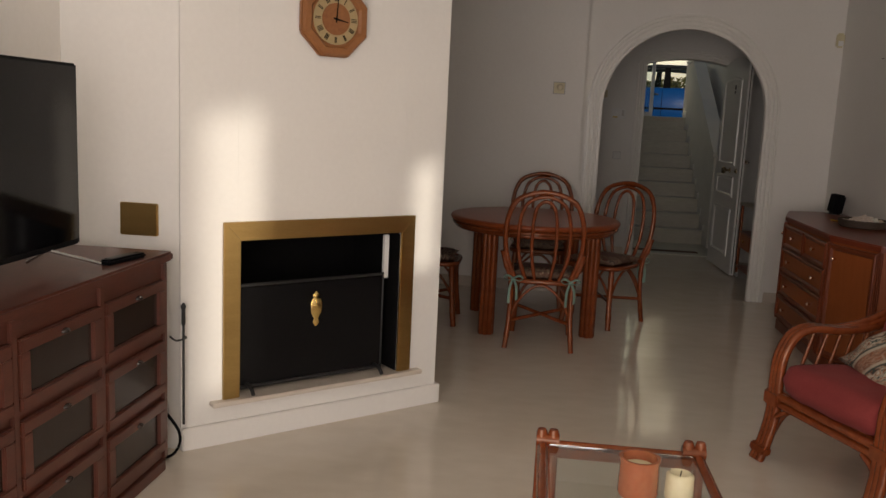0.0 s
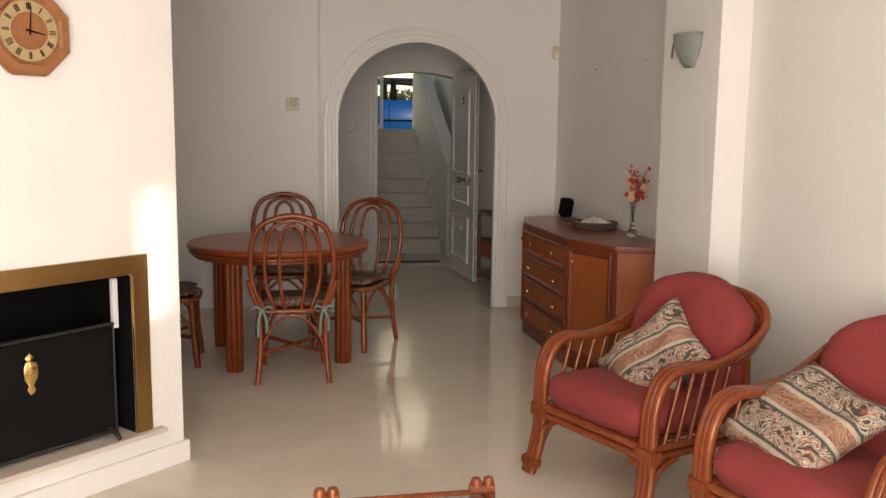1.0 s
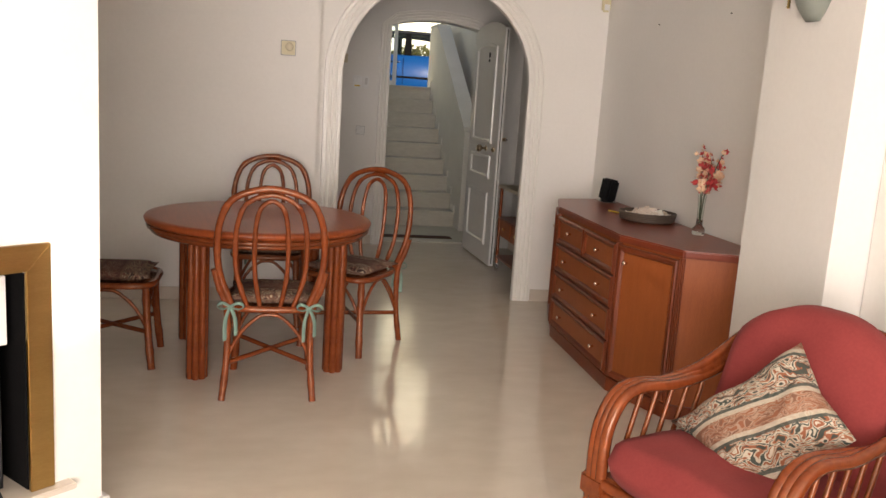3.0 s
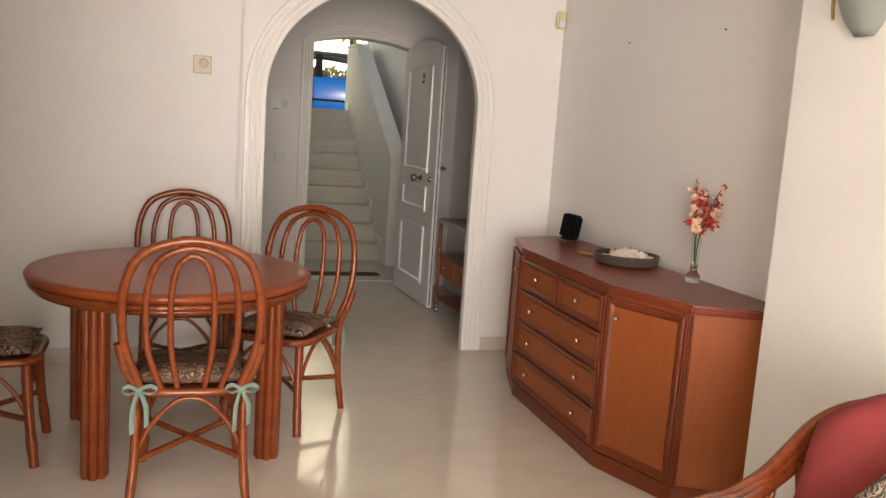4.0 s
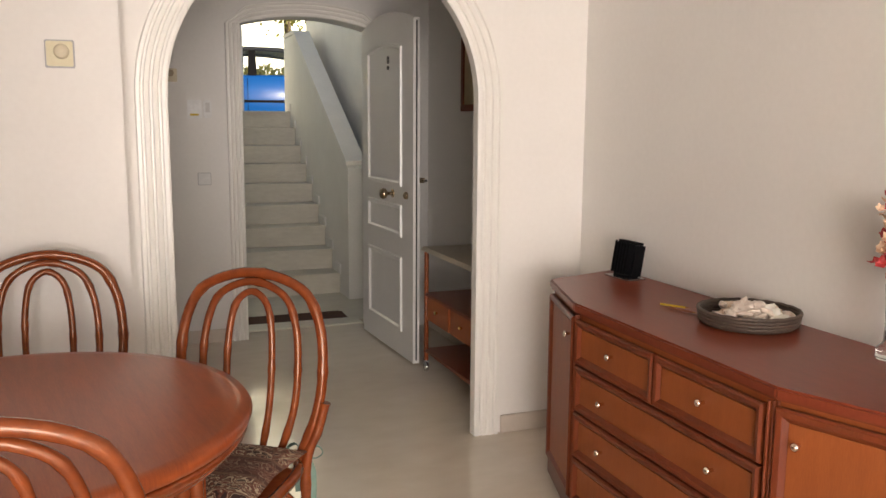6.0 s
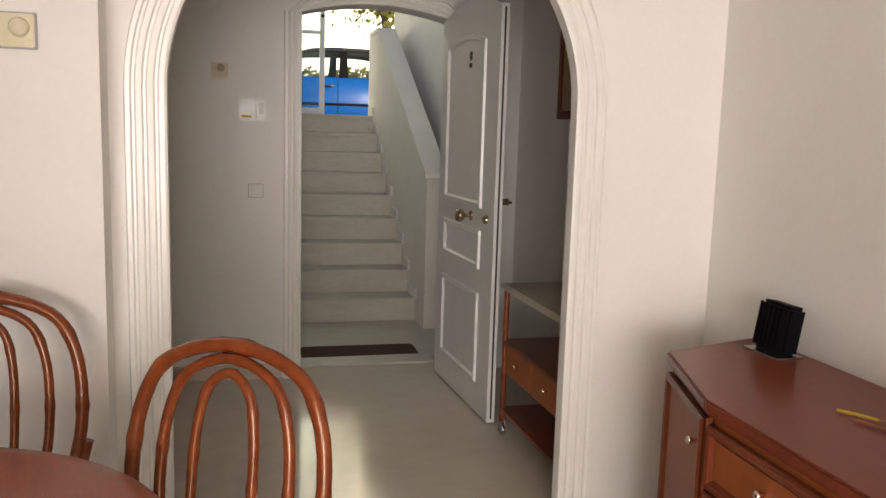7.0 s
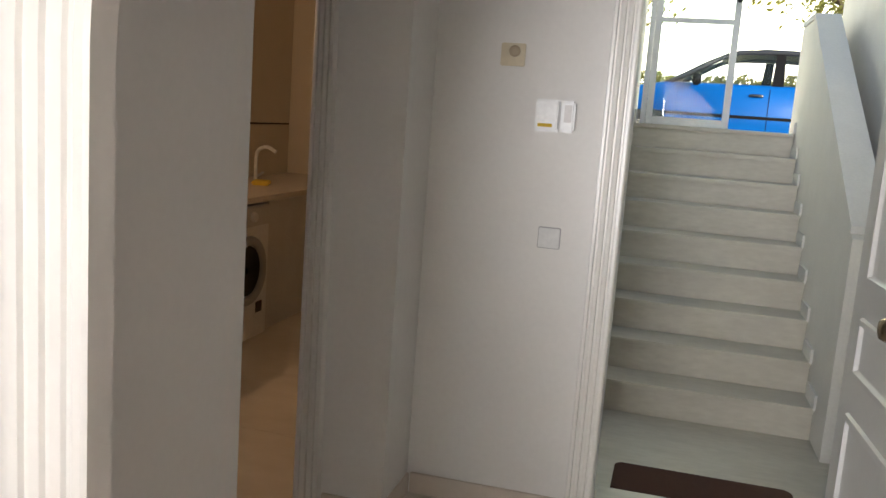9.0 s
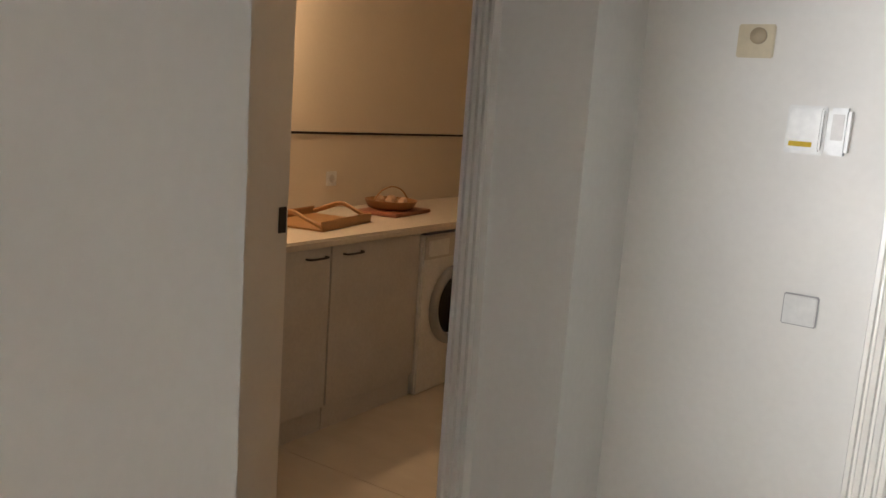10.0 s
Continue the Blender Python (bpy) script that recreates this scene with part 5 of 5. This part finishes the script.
# ---- front door, standing open into the hall ----
def front_door():
    hinge = Matrix.Translation((2.165, 7.085, 0)) @ Matrix.Rotation(radians(-87.4), 4, "Z")
    d = thing("door_1", hinge, "white panelled front door with brass knob, open into the hall", "door", kind="structure")
    w = 0.92
    rise = lambda x: 2.015 + 0.07 * (1 - ((x - w / 2) / (w / 2)) ** 2)
    top = [(x, rise(x)) for x in (w * k / 12 for k in range(13))]
    part("leaf", slab([(0, -0.02, 0.012)] + [(x, -0.02, z) for x, z in top] + [(w, -0.02, 0.012)], (0, 0.04, 0)), "door", d)
    for side in (-1, 1):
        for x0, x1, z0, z1 in ((0.13, 0.74, 1.05, 1.87), (0.13, 0.74, 0.745, 0.94), (0.13, 0.74, 0.165, 0.625)):
            bm = bmesh.new()
            loops = []
            for inset, y in ((0, 0.0202), (0.004, 0.032), (0.022, 0.034), (0.03, 0.022), (0.034, 0.0205)):
                arch = lambda x: 0.04 * (1 - ((x - 0.435) / 0.305) ** 2) if z1 > 1.8 else 0.0
                xs = [x0 + inset + (x1 - x0 - 2 * inset) * k / 8 for k in range(9)]
                loops.append([bm.verts.new((x0 + inset, side * y, z0 + inset)), bm.verts.new((x1 - inset, side * y, z0 + inset))] + [bm.verts.new((x, side * y, z1 - inset + arch(x))) for x in xs[::-1]])
            for a, b in zip(loops, loops[1:]):
                for k in range(len(a)):
                    bm.faces.new((a[k], a[(k + 1) % len(a)], b[(k + 1) % len(a)], b[k]))
            part("panel_moulding", bm, "door", d)
        turn = pose(0, 0, 0, 90 if side < 0 else -90)
        k = part("door_knob", lathe([(0.026, 0), (0.026, 0.006), (0.011, 0.01), (0.011, 0.035), (0.03, 0.05), (0.034, 0.065), (0.026, 0.08), (0.008, 0.085)], 20, m=turn), "old_brass", d, "round brass knob", smooth=True, m=pose(0.585, side * 0.0202, 1.0))
        part("lock", lathe([(0.022, 0), (0.022, 0.012), (0.012, 0.02)], 18, m=turn), "old_brass", d, "brass lock rosette", smooth=True, m=pose(0.82, side * 0.0202, 1.005))
    part("spy_hole", lathe([(0.013, 0), (0.012, 0.008)], 16, m=pose(0, 0, 0, 90)), "iron", d, m=pose(0.51, -0.0205, 1.757))
    part("number_bar", box(0.492, 0.528, -0.027, -0.0205, 1.782, 1.826, 0.004), "iron", d, "small dark plate of unreadable figures")
    part("edge_seal", box(w + 0.0005, w + 0.004, -0.004, 0.004, 0.03, 2.0), "iron", d, "dark seal along the edge")
    part("latch_bolt", tube([(w - 0.02, 0.05, 1.1), (w + 0.03, 0.05, 1.1)], 0.007, 8), "iron", d, "small dark bolt", smooth=True)
    part("latch_bolt", box(w - 0.03, w - 0.005, 0.02, 0.055, 1.085, 1.115, 0.002), "old_brass", d)


front_door()


def trolley():
    t = thing("serving_trolley", pose(2.222, 6.03, 0), "red-brown rattan serving trolley on castors with a lace runner", "trolley")
    w, ln = 0.34, 0.72
    for x in (0.0, w):
        for y in (0.0, -ln):
            part("post", lathe([(0.014, 0.07), (0.014, 0.72)], 8), "rattan", t, smooth=True, m=pose(x, y, 0))
            c = part("castor", lathe([(0.026, -0.009), (0.03, -0.005), (0.03, 0.005), (0.026, 0.009)], 16, m=pose(0, 0, 0, 0, 90)), "steel", t, "chrome castor", smooth=True, m=pose(x, y, 0.03))
            part("fork", tube([(0.012, 0, 0.0), (0.012, 0, 0.035), (0, 0, 0.045)], 0.006, 6), "steel", c)
    for z, nm in ((0.71, "top_shelf"), (0.45, "middle_shelf"), (0.12, "bottom_shelf")):
        part(nm, box(-0.012, w + 0.012, -ln - 0.012, 0.012, z, z + 0.018, 0.004), "board_frame", t)
    for y0, y1 in ((-0.35, -0.01), (-0.71, -0.37)):
        dr = part("drawer", box(0.0, w - 0.01, y0, y1, 0.31, 0.449, 0.004), "board", t)
        part("drawer_knob", lathe([(0.005, 0), (0.011, 0.014), (0.006, 0.02)], 10, m=pose(-0.001, (y0 + y1) / 2, 0.385, 0, -90)), "gold", dr, smooth=True)
    lace = bmesh.new()
    n = 72
    rows = []
    for k in range(n + 1):
        y = 0.02 - (ln + 0.04) * k / n
        wob = 0.006 * (k % 2)
        rows.append([lace.verts.new(p) for p in ((-0.028 - wob, y, 0.722 - 0.006 - wob), (-0.013, y, 0.7315), (w / 2, y, 0.731), (w + 0.013, y, 0.7315), (w + 0.02, y, 0.71 - wob))])
    for a, b in zip(rows, rows[1:]):
        for k in range(4):
            lace.faces.new((a[k], a[k + 1], b[k + 1], b[k]))
    bmesh.ops.solidify(lace, geom=lace.faces[:], thickness=0.002)
    o = tagged(part("table_runner", lace, "lace", m=pose(2.222, 6.03, 0.001)), "cream crocheted lace runner on the trolley", "runner")


trolley()
matt = tagged(part("door_mat", slab([(x, y, -0.039) for x, y in ((1.435, 7.53), (2.145, 7.53), (2.165, 7.555), (2.17, 7.80), (2.14, 7.83), (1.44, 7.835), (1.415, 7.81), (1.412, 7.555))], (0, 0, 0.02), bevel=0.004), "mat"), "dark brown coir doormat outside the front door", "doormat")


# ---- kitchen seen through its doorway ----
def kitchen():
    x0, xf = -1.61, -0.93
    for k, (a, b) in enumerate(((7.08, 7.70), (7.705, 8.375))):
        u = thing("base_cabinet", pose(0, 0, 0), "white laminate kitchen base cabinet with a slim dark handle", "cabinet", "kitchen cabinets")
        part("body", box(x0, xf - 0.02, a, b, 0.1, 0.86), "cupboard", u)
        part("plinth", box(x0, xf - 0.02, a, b, 0.0, 0.0995), "cupboard", u)
        d = part("door", box(xf - 0.0195, xf, a + 0.002, b - 0.002, 0.12, 0.855, 0.002), "cupboard", u)
        y = 7.602 if k == 0 else 7.843
        part("handle", tube(smooth_path([(xf, y - 0.06, 0.815), (xf + 0.025, y - 0.05, 0.815), (xf + 0.025, y + 0.05, 0.815), (xf, y + 0.06, 0.815)], 4), 0.005, 6), "iron", d, "slim black handle", smooth=True)
    w = thing("washing_machine", pose(-0.915, 8.68, 0), "white front-loading washing machine under the worktop", "washing machine")
    part("body", box(-0.6, 0, -0.295, 0.295, 0.0, 0.845, 0.01), "white", w)
    part("door_ring", tube([(0.012, 0.19 * math.cos(6.2832 * q / 32), 0.45 + 0.19 * math.sin(6.2832 * q / 32)) for q in range(32)], 0.028, 8, True), "grey_rim", w, "grey door ring", smooth=True)
    part("porthole", lathe([(0.16, 0.0), (0.155, 0.012), (0.09, 0.004), (0.02, 0.0)], 28, m=pose(0.002, 0, 0.45, 0, 90)), "screen", w, "dark glass porthole", smooth=True)
    part("control_panel", box(0.001, 0.012, -0.29, 0.29, 0.72, 0.84, 0.003), "cupboard", w)
    part("detergent_drawer", box(0.0125, 0.02, -0.27, -0.09, 0.735, 0.82, 0.003), "white", w)
    part("dial", lathe([(0.032, 0), (0.028, 0.02)], 18, m=pose(0.0125, 0.05, 0.78, 0, 90)), "white", w, smooth=True)
    part("filter_flap", box(0.001, 0.005, 0.14, 0.22, 0.16, 0.23, 0.001), "iron", w, "dark filter flap")
    u = thing("base_cabinet", pose(0, 0, 0), "white laminate kitchen base cabinet beside the washing machine", "cabinet", "kitchen cabinets")
    part("body", box(x0, xf - 0.02, 8.985, 10.69, 0.0, 0.86), "cupboard", u)
    part("door", box(xf - 0.0195, xf, 8.987, 10.68, 0.12, 0.855, 0.002), "cupboard", u)
    top = tagged(part("worktop", box(x0, xf + 0.03, 7.02, 10.69, 0.862, 0.90, 0.008), "worktop"), "long cream laminate kitchen worktop", "worktop")
    part("tile_border", box(-1.619, -1.612, 7.02, 10.68, 1.303, 1.315), "tile_dark", bpy.data.objects["wall_kitchen_west"], "thin dark border tile line")
    s = thing("wall_socket", pose(-1.619, 8.45, 1.06, 0, 0, 90), "white wall socket above the worktop", "socket")
    part("plate", box(-0.04, 0.04, -0.01, 0, -0.04, 0.04, 0.003), "white", s)
    part("well", lathe([(0.024, 0), (0.02, 0.004), (0.018, 0.001)], 18, m=pose(0, -0.0102, 0, 90)), "cupboard", s)
    t = thing("serving_tray", pose(-1.25, 7.95, 0.901, 0, 0, 12), "light wooden serving tray with handles on the worktop", "tray")
    part("base", box(-0.17, 0.17, -0.24, 0.24, 0.0, 0.008), "tray", t)
    for nm, b in (("side", (-0.17, -0.158, -0.24, 0.24)), ("side", (0.158, 0.17, -0.24, 0.24))):
        part(nm, box(*b, 0.0082, 0.045, 0.003), "tray", t)
    for y in (-0.234, 0.234):
        part("handle", tube(smooth_path([(-0.157, y, 0.02), (-0.09, y, 0.045), (0, y, 0.075), (0.09, y, 0.045), (0.157, y, 0.02)], 4), 0.009, 6, flat=1.6), "tray", t, smooth=True)
    c = tagged(part("chopping_board", box(-0.13, 0.13, -0.2, 0.2, 0, 0.018, 0.005, m=pose(-1.3, 8.62, 0.901, 0, 0, 8)), "chop"), "red-brown wooden chopping board on the worktop", "chopping board")
    bk = thing("egg_basket", pose(-1.33, 8.63, 0.9195) @ Matrix.Diagonal((1.35, 1.5, 1.0, 1)), "shallow wicker basket of eggs on the chopping board", "basket")
    part("wicker", lathe([(0.07, 0), (0.09, 0.01), (0.105, 0.05), (0.1, 0.05), (0.085, 0.014), (0.01, 0.012)], 20), "tray", bk, smooth=True)
    part("hoop", tube(smooth_path([(0, -0.1, 0.05), (0, -0.06, 0.1), (0, 0, 0.12), (0, 0.06, 0.1), (0, 0.1, 0.05)], 4), 0.004, 6), "tray", bk, smooth=True)
    rnd = random.Random(3)
    for k in range(7):
        a = 6.28 * k / 6
        r = 0.075 if k < 6 else 0.0
        e = part("egg", lathe([(0.003, -0.026), (0.016, -0.018), (0.021, -0.004), (0.018, 0.012), (0.01, 0.024), (0.002, 0.029)], 12), "egg", smooth=True)
        e.matrix_basis = pose(-1.33 + r * math.cos(a), 8.63 + r * math.sin(a), 0.9195 + 0.045 + 0.01 * (k == 6), rnd.uniform(60, 100), 0, rnd.uniform(0, 360))
        tagged(e, "brown hen's egg in the wicker basket", "egg", "eggs in the basket")
    tap = thing("kitchen_tap", pose(-1.45, 9.8, 0.901), "white swan-neck kitchen tap at the sink", "tap")
    part("spout", tube(smooth_path([(0, 0, 0), (0, 0, 0.17), (0.03, -0.01, 0.23), (0.1, -0.02, 0.25), (0.17, -0.03, 0.22)], 5), 0.014, 8), "white", tap, smooth=True)
    part("lever", tube([(0, 0.03, 0.03), (0.01, 0.1, 0.05)], 0.01, 8), "white", tap, smooth=True)
    tagged(part("yellow_sponge", box(-0.06, 0.06, -0.08, 0.08, 0, 0.03, 0.008, m=pose(-1.25, 9.5, 0.901, 0, 0, 20)), "yellow"), "yellow dish cloth folded by the sink", "cloth")
    w = thing("kitchen_wall_lamp", pose(-1.619, 7.62, 2.02, 0, 0, 90), "small warm wall lamp above the kitchen worktop", "lamp")
    part("back_plate", box(-0.05, 0.05, -0.015, 0, -0.05, 0.05, 0.004), "white", w)
    part("shade", lathe([(0.07, 0.0), (0.05, 0.1), (0.012, 0.105), (0.045, 0.098), (0.066, 0.0)], 18, m=pose(0, -0.11, 0.0)), "white", w, smooth=True)
    part("arm", tube([(0, -0.015, 0.03), (0, -0.1, 0.1)], 0.006, 6), "white", w)


kitchen()


# ---- steps, gate and street ----
def steps():
    s = thing("outdoor_steps", pose(0, 0, 0), "flight of pale marble steps climbing from the door to the street", "stairs", kind="structure")
    r, go, y0, z0 = 0.1740, 0.264, 8.60, -0.04
    for k in range(9):
        y, z = y0 + go * k, z0 + r * k
        last = 11.44 if k == 8 else y + go
        part("riser", box(1.202, 2.355, y, last - 0.002, z0 - 0.15, z + r - 0.031), "step", s)
        part("tread", box(1.202, 2.355, y - 0.022, last - 0.002, z + r - 0.03, z + r, 0.006), "step", s)
        part("step_skirt", box(2.343, 2.356, y - 0.05, y + go - 0.052, z + r + 0.001, z + r + 0.08), "out_wall", s)
        part("step_skirt", box(1.2015, 1.222, y - 0.07, y + go - 0.072, z + r + 0.001, z + r + 0.10), "step", s)


steps()
tagged(part("parapet", slab([(2.358, y, z) for y, z in ((8.30, -0.2), (8.30, 1.05), (8.36, 1.08), (10.46, 2.30), (11.0, 2.30), (11.0, -0.2))], (0.15, 0, 0)), "out_wall"), "whitewashed sloping parapet wall beside the steps", "wall", kind="structure")
tagged(part("parapet_cap", slab([(2.35, y, z) for y, z in ((8.33, 1.072), (10.46, 2.309), (11.0, 2.309), (11.0, 2.345), (10.45, 2.345), (8.33, 1.108))], (0.166, 0, 0)), "out_wall"), "sloping coping of the parapet", "trim", kind="structure")


def gate():
    g = thing("glazed_gate", pose(1.285, 10.95, 1.528), "white aluminium glazed gate panel at the head of the steps", "gate")
    w, h = 0.62, 1.75
    for nm, b in (("stile", (0, 0.05, 0, h)), ("stile", (w - 0.05, w, 0, h)), ("rail", (0.0502, w - 0.0502, 0, 0.06)), ("rail", (0.0502, w - 0.0502, 0.775, 0.812)), ("rail", (0.0502, w - 0.0502, h - 0.06, h))):
        part(nm, box(b[0], b[1], -0.02, 0.02, b[2], b[3], 0.004), "alu", g)
    for z0, z1 in ((0.061, 0.774), (0.813, h - 0.061)):
        p = part("pane", box(0.051, w - 0.051, -0.003, 0.003, z0, z1), "pane", g, "clear glass pane")
        p.visible_shadow = False
    part("gate_handle", lathe([(0.012, 0), (0.012, 0.03), (0.02, 0.04), (0.006, 0.05)], 12, m=pose(w - 0.025, -0.021, 0.95, 90)), "iron", g, smooth=True)
    part("hinge_post", box(-0.04, -0.002, -0.03, 0.03, 0, h + 0.05, 0.004), "alu", g)


gate()


def car(m):
    c = thing("parked_car", m, "bright blue hatchback parked across the head of the steps", "car")
    # body side outline, nose towards -x
    low = [(-2.1, 0.35), (-2.14, 0.55), (-2.08, 0.72), (-1.85, 0.84), (-1.1, 0.99), (-0.2, 1.0), (1.3, 1.02), (1.95, 0.98), (2.05, 0.75), (2.06, 0.4), (1.9, 0.28), (-1.9, 0.26)]
    bm = bmesh.new()
    rows = []
    for y, k in ((-0.86, 0.97), (-0.80, 1.0), (0.80, 1.0), (0.86, 0.97)):
        rows.append([bm.verts.new((x * (1 if abs(y) < 0.85 else 0.985), y, 0.26 + (z - 0.26) * (1 if abs(y) < 0.85 else 0.955))) for x, z in low])
    for a, b in zip(rows, rows[1:]):
        for k in range(len(low)):
            bm.faces.new((a[k], a[(k + 1) % len(low)], b[(k + 1) % len(low)], b[k]))
    bm.faces.new(rows[0]), bm.faces.new(rows[-1][::-1])
    part("body", bm, "car", c, smooth=True)
    cabin = [(-1.05, 0.97), (-0.35, 1.36), (0.1, 1.445), (0.8, 1.44), (1.45, 1.32), (1.85, 0.98)]
    bm = bmesh.new()
    rows = [[bm.verts.new((x, y * (1 if z < 1.2 else 0.84), z)) for x, z in cabin] for y in (-0.8, -0.78, 0.78, 0.8)]
    for a, b in zip(rows, rows[1:]):
        for k in range(len(cabin) - 1):
            bm.faces.new((a[k], a[k + 1], b[k + 1], b[k]))
    bm.faces.new(rows[0]), bm.faces.new(rows[-1][::-1])
    part("cabin", bm, "car_glass", c, "dark tinted cabin glass")
    part("roof", slab([(x, -0.64, z) for x, z in ((-0.33, 1.37), (0.1, 1.452), (0.8, 1.447), (1.5, 1.31), (1.5, 1.335), (0.8, 1.475), (0.1, 1.48), (-0.36, 1.39))], (0, 1.28, 0)), "roof_black", c)
    for s in (-1, 1):
        for x0, x1 in (((-1.05, 0.98), (-0.36, 1.37)), ((0.30, 0.98), (0.32, 1.44)), ((1.25, 1.0), (1.2, 1.36))):
            p, q = x0, x1
            part("pillar", slab([(p[0] - 0.075, s * 0.81, p[1]), (p[0] + 0.075, s * 0.81, p[1]), (q[0] + 0.055, s * 0.665, q[1]), (q[0] - 0.055, s * 0.665, q[1])], (0, s * 0.012, 0)), "black", c)
        part("window_frame", tube(smooth_path([(-1.05, s * 0.8, 0.985), (-0.35, s * 0.672, 1.37), (0.1, s * 0.66, 1.43), (0.8, s * 0.66, 1.425), (1.45, s * 0.675, 1.31), (1.85, s * 0.8, 0.99)], 3), 0.035, 6), "roof_black", c, "black window frame", smooth=True)
        part("sill_strip", box(-1.3, 1.5, s * 0.866 - 0.004, s * 0.866 + 0.004, 0.56, 0.60, 0.002), "black", c)
        for x in (0.05, 1.1):
            part("door_handle", tube([(x - 0.08, s * 0.868, 0.86), (x - 0.05, s * 0.885, 0.865), (x + 0.05, s * 0.885, 0.865), (x + 0.08, s * 0.868, 0.86)], 0.018, 6), "roof_black", c, smooth=True)
        for x in (-0.95, 0.21, 1.3):
            part("door_gap", box(x, x + 0.007, s * 0.862 - 0.003, s * 0.862 + 0.003, 0.35, 0.95), "black", c)
        part("mirror", lathe([(0.03, -0.06), (0.08, -0.03), (0.085, 0.02), (0.05, 0.06)], 12, m=pose(-0.72, s * 0.98, 1.03, 0, 90)), "black", c, smooth=True)
        part("headlight", box(-1.97, -1.82, s * 0.79 - 0.05, s * 0.79 + 0.05, 0.66, 0.72, 0.02), "alabaster", c, "clear headlight")
        for x in (-1.3, 1.28):
            wh = part("wheel", lathe([(0.2, -0.1), (0.3, -0.1), (0.315, -0.06), (0.315, 0.06), (0.3, 0.1), (0.2, 0.1)], 28, m=pose(x, s * 0.78, 0.315, 90)), "tyre", c, smooth=True)
            part("rim", lathe([(0.19, 0), (0.18, 0.02), (0.05, 0.01)], 20, m=pose(x, s * 0.885, 0.315, 90 * -s)), "steel", wh, smooth=True)


car(pose(2.45, 16.76, 1.15))


def tree(m, seed, high):
    rnd = random.Random(seed)
    t = thing("tree", m, "leafy tree with a thin trunk across the street", "tree", "street trees")
    tr = tube(smooth_path([(0, 0, 0), (0.05, 0.03, high * 0.3), (-0.04, 0, high * 0.6), (0.05, 0.02, high * 0.85)], 4), [0.13 - 0.007 * k for k in range(13)], 8)
    ends = []
    for k in range(9):
        a, z = rnd.uniform(0, 6.28), rnd.uniform(0.42, 0.8) * high
        r = rnd.uniform(0.9, 1.7)
        e = Vector((r * math.cos(a), r * math.sin(a), z + rnd.uniform(0.2, 0.9)))
        tube(smooth_path([(0, 0, z), e * 0.5 + Vector((0, 0, z * 0.5 + 0.1)), e], 3), [0.05, 0.045, 0.04, 0.034, 0.028, 0.02, 0.012], 6, bm=tr)
        ends.append((Vector((0, 0, z)), e))
    part("trunk", tr, "bark", t, smooth=True)
    verts, faces = [], []
    for k in range(2600):
        a, e = rnd.choice(ends)
        f = rnd.uniform(0.35, 1.15)
        p = a.lerp(e, f) + Vector([rnd.gauss(0, 0.32) for _ in range(3)])
        s = rnd.uniform(0.05, 0.1)
        u = Vector([rnd.gauss(0, 1) for _ in range(3)]).normalized()
        v = u.orthogonal().normalized()
        w = u.cross(v)
        n = len(verts)
        verts += [p - v * s, p + w * s * 0.45 + u * s * 0.15, p + v * s, p - w * s * 0.45 + u * s * 0.15]
        faces.append((n, n + 1, n + 2, n + 3))
    me = bpy.data.meshes.new("crown")
    me.from_pydata(verts, [], faces)
    me.materials.append(M["leaf"])
    o = new("crown", me)
    o.parent = t


tree(pose(4.5, 22.0, 1.1), 5, 5.6)
tree(pose(-0.6, 22.5, 1.1), 8, 5.4)
tree(pose(7.0, 22.0, 1.1), 11, 5.2)
# added self-lit sheet in place of the sky's brightness past the street
tagged(part("backdrop", box(-60, 60, 45, 45.3, 0.5, 30), "sky_glow"), "glowing sheet standing in for the bright sky beyond the street trees", "sky", kind="structure")


def hedge():
    rnd = random.Random(21)
    verts, faces = [], []
    for k in range(8200):
        x = rnd.uniform(-3.5, 8)
        top = 2.55 + 0.22 * noise.noise((x * 0.9, 3.0, 0.0)) + 0.12 * noise.noise((x * 3.1, 7.0, 0.0))
        p = Vector((x, 21.0 + rnd.uniform(-0.35, 0.35), 1.12 + (top - 1.12) * rnd.random() ** 0.6))
        s = rnd.uniform(0.05, 0.11)
        u = Vector([rnd.gauss(0, 1) for _ in range(3)]).normalized()
        v = u.orthogonal().normalized()
        w = u.cross(v)
        n = len(verts)
        verts += [p - v * s, p + w * s * 0.5 + u * s * 0.15, p + v * s, p - w * s * 0.5 + u * s * 0.15]
        faces.append((n, n + 1, n + 2, n + 3))
    me = bpy.data.meshes.new("hedge")
    me.from_pydata(verts, [], faces)
    me.materials.append(M["leaf"])
    tagged(new("hedge", me), "low green hedge along the far side of the street", "hedge", kind="stuff")


hedge()
